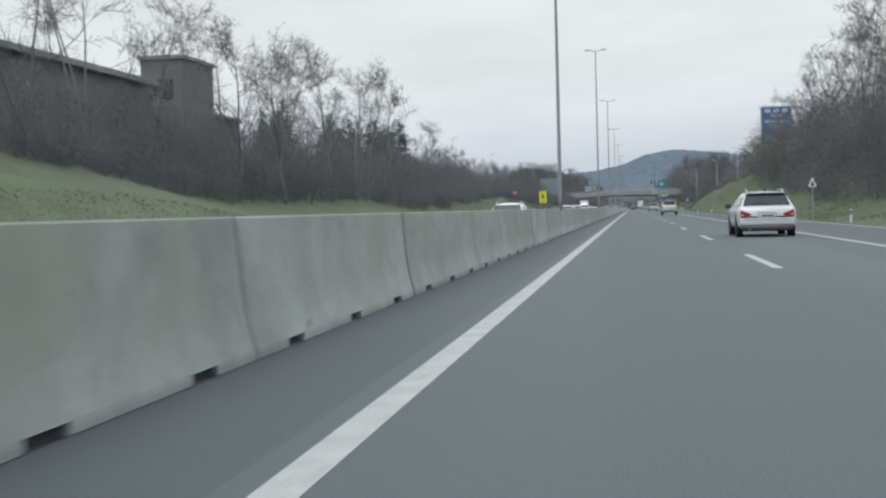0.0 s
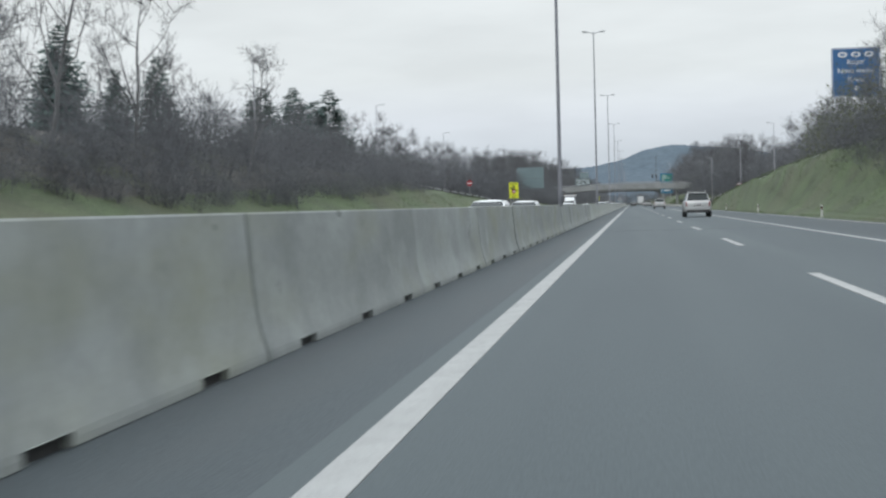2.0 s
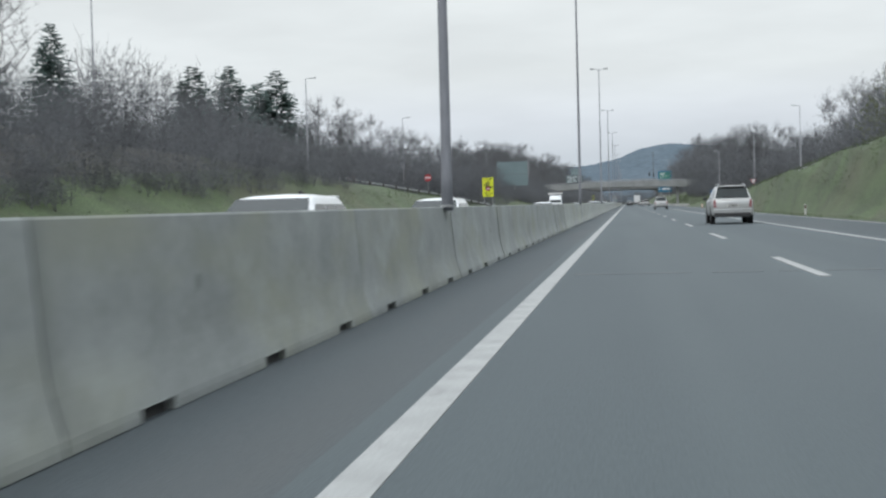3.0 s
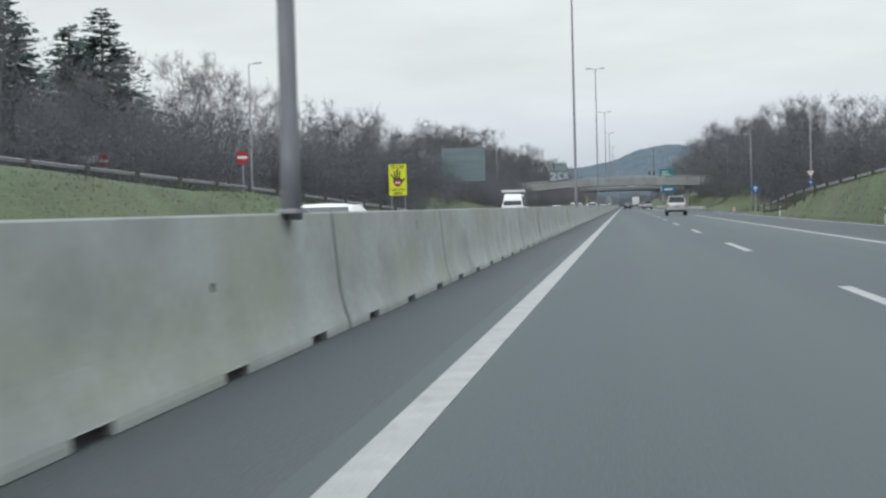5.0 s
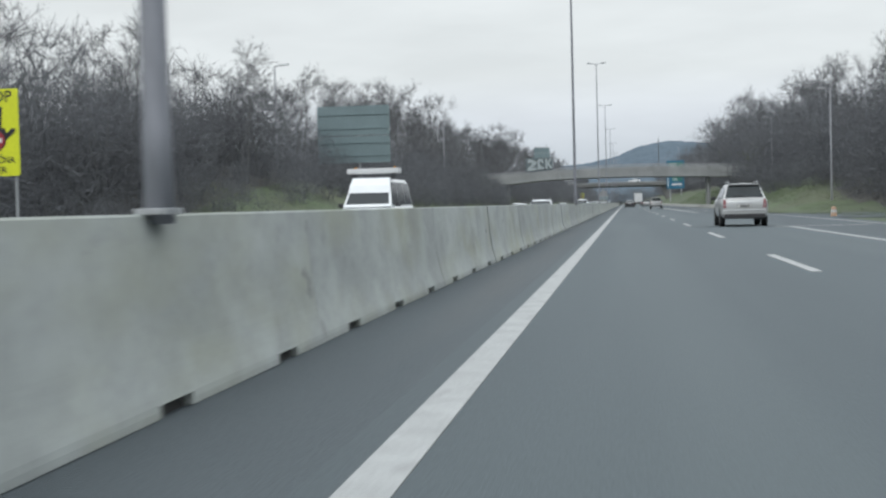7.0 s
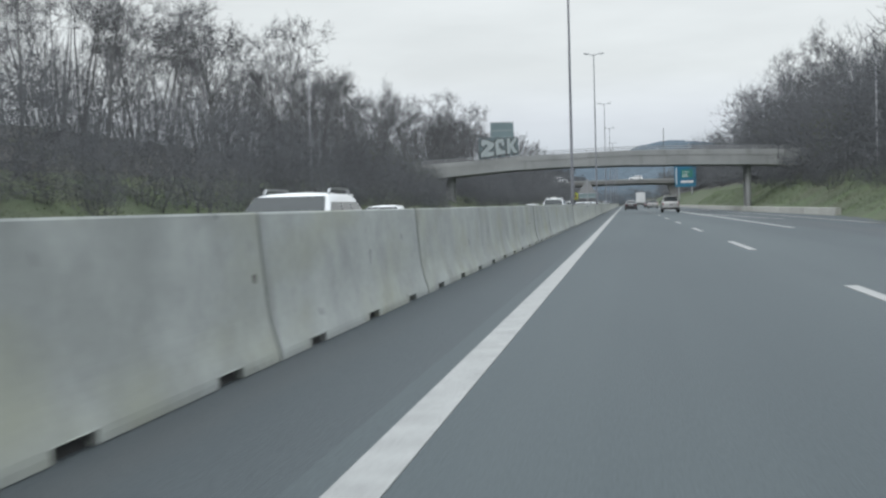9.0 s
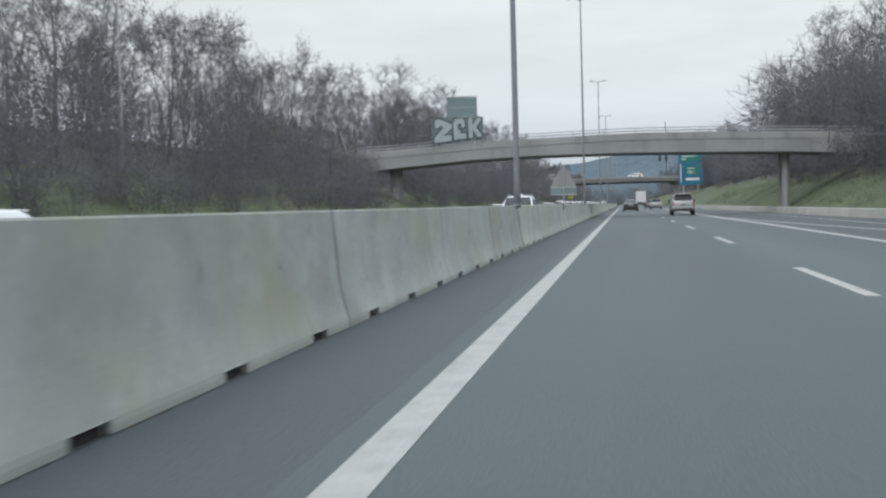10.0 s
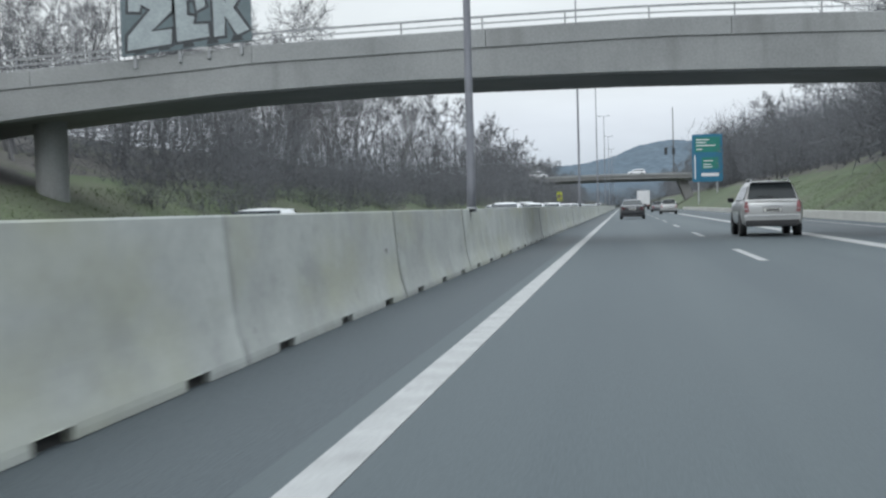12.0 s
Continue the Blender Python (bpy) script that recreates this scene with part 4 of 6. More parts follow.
def spruce(seed, height):
    rng = random.Random(seed)
    trunk, green = Wood(), Wood()
    trunk.tube([Vector((0, 0, -0.3)), Vector((0, 0, height * 0.5)), Vector((0, 0, height))], [height * 0.012, height * 0.007, 0.01], 6)
    z = height * 0.12
    while z < height * 0.985:
        k = 1 - z / height
        reach = (0.36 * height * k ** 0.75 + 0.2)
        for i in range(10 if k > 0.25 else 7):
            a = rng.uniform(0, 6.283)
            ln = reach * rng.uniform(0.7, 1.1)
            d = Vector((math.cos(a), math.sin(a), rng.uniform(-0.35, 0.05) + 0.5 * (1 - k) * 0.6))
            p, q = Vector((0, 0, z)), Vector((0, 0, z)) + d * ln
            green.spike(p, q, 0.03)
            side = Vector((-math.sin(a), math.cos(a), 0))
            for m in range(15):
                s = rng.uniform(0.15, 1.0)
                b = p.lerp(q, s)
                dd = (d * 0.6 + side * rng.uniform(-1, 1) + Vector((0, 0, rng.uniform(-0.5, 0.1)))) * (0.22 * ln * (1.25 - s) + 0.14)
                green.leaf(b, dd * 1.3, Vector((rng.uniform(-0.5, 0.5), rng.uniform(-0.5, 0.5), 1)).normalized(), 0.06 + 0.045 * ln)
        z += 0.02 * height + 0.06
    return trunk, green


def plant_thickets():
    """Tall rounded thickets that close the woods behind the slip roads."""
    rng = random.Random(41)
    kinds = [shrub(400 + i, 7.0, 9, 480, 560, 0.010, 7, 0.3, 0.11) for i in range(5)]
    spots = []
    tops = [(120, 12.5), (190, 9.8), (235, 11), (270, 9.8), (290, 10), (310, 11.4), (345, 13), (370, 14), (400, 14.5), (425, 17.6), (458, 18), (475, 13.5), (500, 14.5), (560, 17), (620, 19.5), (700, 20)]
    y = 84.0
    while y < 668:
        for row in range(3 if y > 225 else 2):
            yy = y + rng.uniform(-2, 2)
            x = (right_edge(yy) + (2.0 if yy < 470 else 4.5) if yy > 225 else 17.8) + row * (4.2 if yy < 470 else 5) + rng.uniform(-1, 1)
            if not clear_of_roads(x, yy, 2):
                x = abs(along(RIGHT_SLIP, yy)[0]) + SLIP_WIDTH + 3.2 + row * 4.5 + rng.uniform(-0.6, 0.6)
            if clear_of_roads(x, yy, 2):
                z = land(x, yy)
                spots.append((x, yy, z, max(0.4, (along(tops, yy)[0] * rng.uniform(0.78, 1.02) - z) / 7.2), rng.uniform(0, 6.28)))
        y += 5.8 if y < 470 else 9
    left = [(30, 6.6), (80, 6.8), (118, 6.2), (133, 6.3), (146, 6.7), (177, 8.0), (186, 8.6), (200, 9.0), (250, 9.4), (330, 8.6), (480, 9)]
    y = 30.0
    while y < 470:
        x, yy = -24.5 + rng.uniform(-1.5, 1.5), y + rng.uniform(-2, 2)
        if not clear_of_roads(x, yy, 2):
            x = -(abs(along(LEFT_SLIP, yy)[0]) + SLIP_WIDTH + 6.2 + rng.uniform(-0.8, 2.5))
        if clear_of_roads(x, yy, 2):
            z = land(x, yy)
            if not beside_lamp(x, yy, 2.6):
                spots.append((x, yy, z, max(0.4, (along(left, yy)[0] * rng.uniform(0.85, 1.1) - z) / 7.2), rng.uniform(0, 6.28)))
            if 205 < yy < 305:
                x -= rng.uniform(6, 9)
                z = land(x, yy)
                spots.append((x, yy, z, max(0.4, (along(left, yy)[0] * rng.uniform(1.0, 1.2) - z) / 7.2), rng.uniform(0, 6.28)))
        y += 3.2 if y < 192 else 3.4 if y < 300 else 5.0
    for i in range(44):
        x = -66 + 3 * i + rng.uniform(-1, 1)
        spots.append((x, 948 + rng.uniform(-6, 14), land(x, 948) * 0.5, rng.uniform(1.2, 1.6), rng.uniform(0, 6.28)))
    scatter("thicket", spots, kinds, BRUSH, "tall dense leafless thickets closing the wooded banks", "bushes")


plant_thickets()


def budding_bushes():
    """Taller bushes with the first leaves on the outer bank, where the open grass begins."""
    rng = random.Random(23)
    models = []
    for k in range(2):
        v, f = shrub(300 + k, 5.0, 10, 420, 340, 0.013, 6, 0.4)
        leaves = Wood()
        for _ in range(900):
            p = Vector(v[rng.randrange(len(v))].tolist())
            if p.z > 0.6:
                d = Vector((rng.uniform(-1, 1), rng.uniform(-1, 1), rng.uniform(-0.6, 1))).normalized()
                leaves.leaf(p, d * rng.uniform(0.08, 0.16), aside(rng, d, 1.57), rng.uniform(0.03, 0.06))
        t = thing("bush", "dense rounded bush with first small green leaves", "bush", "budding bushes")
        place("branchwork", tri_mesh("branchwork", v, f), BRUSH, t)
        place("foliage", tri_mesh("foliage", *leaves.arrays()), BUD, t)
        models.append(t)
    spots = [(15.6, 163, 1.15), (17.6, 157, 1.2), (14.6, 152, 1.0), (16.4, 146, 1.15), (15.0, 139, 0.9), (18.6, 150, 1.25), (14.9, 170, 0.8), (16.6, 179, 1.15), (18.2, 185, 1.1), (19.5, 177, 1.25), (19.0, 139, 1.3), (15.5, 128, 0.9), (17.5, 392, 1.2), (18.4, 436, 1.3), (-22.5, 392, 0.8), (-24.5, 409.5, 0.75), (-21.6, 411, 0.45), (-22.9, 410.6, 0.6), (-26.5, 410.5, 0.9), (-28, 406, 0.9), (-20.7, 412.2, 0.62), (-21.9, 412.6, 0.66), (-20.0, 411.2, 0.5), (-23.4, 412.4, 0.7), (-24.6, 411.4, 0.7)]
    for i, (x, y, s) in enumerate(spots):
        m = pose(x, y, land(x, y) - 0.1, 0, 0, 77 * i) @ Matrix.Scale(s, 4)
        t = models[i % 2] if i < 2 else copy_thing(models[i % 2], m)
        t.matrix_basis = m


budding_bushes()


def plant_spruces():
    models = []
    for s, h in ((1, 12), (2, 11)):
        t = thing("spruce_tree", "dark green spruce tree behind the bare brushwood", "tree", "spruces on the bank")
        a, b = spruce(s, h)
        place("trunk", tri_mesh("trunk", *a.arrays()), BARK, t)
        place("crown", tri_mesh("crown", *b.arrays()), NEEDLE, t)
        models.append((t, h))
    spots = [(-62, 228, 22.5), (-58, 263, 21.3), (-51.7, 259, 20.6), (-51.5, 271.5, 19.6), (-49.7, 275, 21.6), (-60.2, 209, 18.8), (-44, 158, 14.5), (-30, 128, 11.5)]
    for i, (x, y, top) in enumerate(spots):
        z = land(x, y)
        t, h = models[i % 2]
        wide = 1.32 if 255 < y < 280 else 1.0
        m = pose(x, y, z - 0.1, 0, 0, 70 * i) @ Matrix.Diagonal((wide * (top - z) / h, wide * (top - z) / h, (top - z) / h, 1))
        if i < 2:
            t.matrix_basis = m
        else:
            copy_thing(t, m).matrix_basis = m


plant_spruces()


def grass_tufts():
    """Rough grass on both verges, as single blades in clumps."""
    rng = random.Random(77)
    v, f = [], []
    for x0, x1, y0, y1, count in ((9.9, 15.5, 46, 300, 52000), (10.9, 16.2, 300, 520, 40000), (-18.6, -14.2, 20, 300, 34000), (-19, -14.2, 300, 470, 18000)):
        for _ in range(count):
            x, y = rng.uniform(x0, x1), rng.uniform(y0, y1)
            n = noise.noise((x * 0.7, y * 0.35, 3.3))
            if n < rng.uniform(-0.9, 0.15):
                continue
            if x > 0 and y > 255 and x < 11.2 + (1.4 if 310 < y < 405 else 0):
                continue
            if x < 0 and 230 < y < 300 and x < along(LEFT_SLIP, y)[0] + 0.6:
                continue
            z = land(x, y)
            a, h = rng.uniform(0, 6.283), (0.06 + 0.07 * max(0.0, n)) * rng.uniform(0.6, 1.4)
            w = rng.uniform(0.012, 0.03)
            c, s = math.cos(a), math.sin(a)
            b = len(v)
            v += [(x - c * w, y - s * w, z - 0.03), (x + c * w, y + s * w, z - 0.03), (x + rng.uniform(-0.1, 0.1), y + rng.uniform(-0.1, 0.1), z + h)]
            f.append((b, b + 1, b + 2))
    ob = place("grass_tufts", tri_mesh("grass_tufts", np.array(v, dtype=np.float32), np.array(f, dtype=np.int32)), GRASS_BLADE)
    tagged(ob, "rough olive-green grass blades on the motorway verges", "grass", kind="stuff")


grass_tufts()


# ---- guard rails along the slip roads ----
def guard_rail(rows, ys, offset, name, label, lift=lambda z: 0.44, on_bank=False):
    """A W-beam on posts beside a slip road; lift: height of the beam over the road, or over the bank."""
    t = thing(name, label, "guard rail", "guard rails")
    wave = [(0.0, 0.03), (0.035, 0.05), (0.035, 0.08), (0.0, 0.1), (0.035, 0.12), (0.035, 0.15), (0.0, 0.17)]
    y0, y1 = ys

    def base(y):
        x, z = along(rows, y)
        z = land(x + offset, y) if on_bank else z
        return x, z + lift(z)

    bm, secs = bmesh.new(), []
    n = int((y1 - y0) / 4)
    for i in range(n + 1):
        y = y0 + (y1 - y0) * i / n
        x, z = base(y)
        drop = 0.55 * smoothstep(n - 2.5, n, i)
        s = 1 if x < 0 else -1
        ring = [(x + offset + s * (0.02 + u), y, z + v - drop) for u, v in wave]
        ring += [(x + offset + s * (u + 0.005), y, z + v - drop) for u, v in reversed(wave)]
        secs.append(ring)
    part("rail_beam", sweep(bm, secs), STEEL, t)
    y = y0 + 1.5
    post = None
    while y < y1 - 4:
        x, z = base(y)
        ob = part("rail_post", boxed(-0.06, 0.06, -0.07, 0.07, -0.5, 0.8), POST_DARK, t) if post is None else new("rail_post", post.data)
        ob.parent, post = t, ob
        ob.matrix_basis = pose(x + offset + (0.13 if x < 0 else -0.13), y, z - 0.6)
        y += 4.0
    return t


guard_rail(LEFT_SLIP, (186, 256), 0.45, "guard_rail", "galvanised steel guard rail on dark posts beside a slip road")
guard_rail([(190, -38.0, 0.0), (246, -31.7, 0.0)], (194, 245.5), 0.0, "guard_rail", "galvanised steel guard rail on the bank behind a slip road", lambda z: 0.58, True)
guard_rail(RIGHT_SLIP, (164, 274), -0.45, "guard_rail", "galvanised steel guard rail on dark posts above the grass bank", lambda z: 0.26 + 0.48 * smoothstep(0.15, 0.9, z))

# ---- low concrete wall at the end of the merging lane ----
WALL = mat("wall_concrete", (0.34, 0.34, 0.31), 0.9, dark=(0.24, 0.24, 0.22), scale=0.6, fine=20, per_object=0.1)


def kerb_wall():
    rows = WALL_LINE
    t = None
    y = 360.0
    while y < 618:
        x, x2 = along(rows, y)[0], along(rows, y + 5.98)[0]
        turn = math.degrees(math.atan2(-(x2 - x), 6))
        if t is None:
            bm = bmesh.new()
            sweep(bm, [[(-0.02, q, 0.0), (0.0, q, 0.1), (0.06, q, 0.44), (0.1, q, 0.46), (0.34, q, 0.46), (0.36, q, 0.0)] for q in (0.01, 5.97)])
            t = part("concrete_wall", bm, WALL)
            tagged(t, "low pale concrete wall element at the road edge", "wall", "road edge wall")
            t.matrix_basis = pose(x, y, 0, 0, 0, turn)
        else:
            copy_thing(t, pose(x, y, 0, 0, 0, turn))
        y += 6


kerb_wall()

# ---- delineator posts on the outer verge ----
WHITE_PLASTIC = mat("white_plastic", (0.52, 0.52, 0.5), 0.5, scale=4, fine=20, fine_amount=0.06)
BLACK_PLASTIC = mat("black_plastic", (0.03, 0.03, 0.032), 0.6, scale=4, fine=20)
REFLECTOR = mat("red_reflector", (0.22, 0.05, 0.04), 0.3, scale=6, fine=30)


def delineators():
    first = None
    for y in (27, 63.8, 100.4, 137, 173.6, 210.2, 246.8, 700):
        x = 10.25
        if first is None:
            first = thing("delineator_post", "small white plastic delineator post in the verge grass", "road post", "delineator posts")
            bm = bmesh.new()
            sweep(bm, [[(-0.06, -0.04, z), (0.06, -0.04, z), (0.0, 0.06, z)] for z in (-0.2, 0.62)] + [[(-0.05, -0.03, 0.7), (0.05, -0.03, 0.66), (0.0, 0.05, 0.66)]])
            part("post_body", bm, WHITE_PLASTIC, first)
            part("black_band", boxed(-0.05, 0.05, -0.046, -0.036, 0.42, 0.6), BLACK_PLASTIC, first)
            part("reflector", boxed(-0.02, 0.02, -0.052, -0.046, 0.47, 0.55), REFLECTOR, first)
            first.matrix_basis = pose(x, y, land(x, y))
        else:
            copy_thing(first, pose(x, y, land(x, y), 0, 0, 3 * math.sin(y)))


delineators()

def gore_bollard():
    x, y = 10.8, 291.0
    g = land(x, y)
    ring = [(math.cos(a * math.pi / 6), math.sin(a * math.pi / 6)) for a in range(12)]
    t = thing("traffic_bollard", "small faded orange and white bollard at the tip of the verge", "bollard")
    part("body", sweep(bmesh.new(), [[(x + r * c, y + r * s, g + z) for c, s in ring] for z, r in ((-0.05, 0.17), (0.1, 0.16), (0.5, 0.13), (0.56, 0.08))]), mat("faded_orange_plastic", (0.46, 0.3, 0.2), 0.7, scale=3, fine=20), t)
    part("white_band", sweep(bmesh.new(), [[(x + r * c, y + r * s, g + z) for c, s in ring] for z, r in ((0.24, 0.155), (0.4, 0.145))]), WHITE_PLASTIC, t)


gore_bollard()

# ---- signs ----
SIGN_YELLOW = mat("fluorescent_yellow", (0.62, 0.66, 0.02), 0.5, dark=(0.55, 0.58, 0.02), scale=1.5, fine=12, fine_amount=0.05)
SIGN_BLACK = mat("sign_black", (0.02, 0.022, 0.025), 0.5, scale=2, fine=12)
SIGN_RED = mat("sign_red", (0.3, 0.025, 0.035), 0.5, dark=(0.24, 0.025, 0.03), scale=2, fine=12, fine_amount=0.06)
SIGN_WHITE = mat("sign_white", (0.62, 0.62, 0.62), 0.45, dark=(0.5, 0.5, 0.5), scale=2, fine=12, fine_amount=0.06)
SIGN_BLUE = mat("sign_blue", (0.025, 0.10, 0.235), 0.45, dark=(0.02, 0.08, 0.19), scale=0.8, fine=10, fine_amount=0.08)
SIGN_TEAL = mat("sign_teal", (0.018, 0.125, 0.21), 0.45, dark=(0.014, 0.1, 0.175), scale=0.8, fine=10, fine_amount=0.08)
SIGN_GREEN = mat("sign_green", (0.014, 0.16, 0.125), 0.45, dark=(0.01, 0.125, 0.1), scale=0.8, fine=10, fine_amount=0.08)


def lettering(words, size, x, y, z, material, parent, width=None):
    """Words in the built-in font, facing the traffic, centred on x."""
    cu = bpy.data.curves.new("lettering", "FONT")
    cu.body, cu.size, cu.align_x, cu.align_y, cu.extrude, cu.offset = words, size, "CENTER", "CENTER", 0.003, size * 0.012
    tmp = bpy.data.objects.new("lettering", cu)
    me = bpy.data.meshes.new_from_object(tmp)
    bpy.data.objects.remove(tmp)
    bpy.data.curves.remove(cu)
    ob = place("lettering", me, material, parent)
    sx = 1.0
    if width:
        xs = [v.co.x for v in me.vertices]
        sx = width / max(0.01, max(xs) - min(xs))
    ob.matrix_basis = pose(x, y, z, 90, 0, 0) @ Matrix.Diagonal((sx, 1, 1, 1))
    return ob


def disc(r, y0, y1, x=0.0, z=0.0, n=28):
    return prism(bmesh.new(), [(x + r * math.cos(2 * math.pi * i / n), z + r * math.sin(2 * math.pi * i / n)) for i in range(n)], y0, y1)


def rounded(x0, x1, z0, z1, r, y0, y1):
    pts = []
    for cx, cz, a0 in ((x1 - r, z1 - r, 0), (x0 + r, z1 - r, 90), (x0 + r, z0 + r, 180), (x1 - r, z0 + r, 270)):
        pts += [(cx + r * math.cos(radians(a0 + 22.5 * k)), cz + r * math.sin(radians(a0 + 22.5 * k))) for k in range(5)]
    return prism(bmesh.new(), pts, y0, y1)


def wrong_way_sign(x, y):
    g = land(x, y)
    t = thing("stop_sign", "yellow wrong-way warning board with black hand and lettering", "sign", "wrong-way boards")
    t.matrix_basis = pose(x, y, 0)
    b = part("board", rounded(-0.67, 0.67, 2.2, 4.54, 0.06, -0.02, 0.02), SIGN_YELLOW, t)
    part("board_back", rounded(-0.66, 0.66, 2.21, 4.53, 0.06, 0.021, 0.03), SIGN_BACK, t)
    lettering("STOP", 0.42, 0, -0.024, 4.32, SIGN_BLACK, b, 1.0)
    lettering("NAPAČNA", 0.25, 0, -0.024, 2.62, SIGN_BLACK, b, 1.08)
    lettering("SMER", 0.25, 0, -0.024, 2.35, SIGN_BLACK, b, 0.62)
    hand = bmesh.new()
    prism(hand, [(-0.33, 3.3), (-0.3, 3.05), (-0.12, 2.87), (0.12, 2.87), (0.28, 3.02), (0.34, 3.3), (0.28, 3.48), (-0.3, 3.5)], -0.028, -0.0215)
    for (x0, z0), (x1, z1), r in (((-0.28, 3.45), (-0.47, 3.78), 0.05), ((-0.18, 3.48), (-0.24, 4.0), 0.055), ((-0.03, 3.48), (-0.03, 4.12), 0.058), ((0.13, 3.48), (0.17, 4.02), 0.055), ((0.25, 3.2), (0.52, 3.42), 0.07)):
        d = Vector((x1 - x0, z1 - z0)).normalized()
        n = Vector((-d.y, d.x)) * r
        tip = Vector((x1, z1)) + d * r * 0.8
        prism(hand, [(x0 - n.x, z0 - n.y), (x0 + n.x, z0 + n.y), (x1 + n.x, z1 + n.y), (tip.x + n.x * 0.4, tip.y + n.y * 0.4), (tip.x - n.x * 0.4, tip.y - n.y * 0.4), (x1 - n.x, z1 - n.y)], -0.028, -0.0215)
    part("palm_symbol", hand, SIGN_BLACK, b)
    part("red_disc", disc(0.27, -0.034, -0.0285, 0, 3.16), SIGN_RED, b)
    part("white_bar", boxed(-0.2, 0.2, -0.038, -0.0345, 3.1, 3.22), SIGN_WHITE, b)
    for px in (-0.5, 0.52):
        part("post", rodded((px, 0.07, g - 0.3), (px, 0.07, 4.3), 0.04, sides=10), STEEL, t)
    return t


stop = wrong_way_sign(-17.1, 251.5)
copy_thing(stop, pose(-16.4, 710, 0.4))


def no_entry(x, y, z, board):
    g = land(x, y)
    t = thing("no_entry_sign", "red round no-entry sign with white bar beside the slip road", "sign", "no-entry signs")
    t.matrix_basis = pose(x, y, 0)
    d = part("disc", disc(0.36, -0.015, 0.015, 0, z), SIGN_RED, t)
    part("white_bar", boxed(-0.27, 0.27, -0.02, -0.016, z - 0.065, z + 0.065), SIGN_WHITE, d)
    part("post", rodded((0, 0.05, g - 0.3), (0, 0.05, z + 0.3), 0.035, sides=10), STEEL, t)
    if board:
        part("side_board", boxed(-1.45, -0.38, -0.01, 0.012, z - 0.06, z + 0.32), SIGN_WHITE, t, "plain white side board")
        part("post", rodded((-0.9, 0.05, g - 0.3), (-0.9, 0.05, z + 0.25), 0.035, sides=10), STEEL, t)


no_entry(-19.7, 220.2, 4.0, False)
no_entry(-27.6, 221.3, 4.1, True)


def sign_back_board(x0, x1, y, z0, z1):
    t = thing("direction_sign", "back of a large grey-blue direction sign on a steel post", "sign")
    zm = (z0 + z1) / 2 - 0.1
    up = part("upper_panel", rounded(x0, x1, zm + 0.03, z1, 0.08, y, y + 0.05), SIGN_BACK, t)
    low = part("lower_panel", rounded(x0, x1, z0, zm - 0.03, 0.08, y, y + 0.05), SIGN_BACK, t)
    for z, p in ((z1 - 0.6, up), (zm + 0.5, up), (zm - 0.5, low), (z0 + 0.5, low)):
        part("stiffening_rail", boxed(x0 + 0.1, x1 - 0.1, y - 0.05, y - 0.002, z - 0.03, z + 0.03), SIGN_BACK, p)
    g = land((x0 + x1) / 2, y)
    x = x0 + 0.57 * (x1 - x0)
    part("post", rodded((x, y + 0.15, g - 0.4), (x, y + 0.15, z1 - 0.3), 0.09, sides=10), STEEL, t)
    part("edge_reflector", rodded((x1 + 0.03, y - 0.01, zm + 0.42), (x1 + 0.03, y + 0.03, zm + 0.42), 0.05, sides=10), SIGN_WHITE, t)
    return t


sign_back_board(-21.5, -16.4, 307.2, 4.3, 8.25)


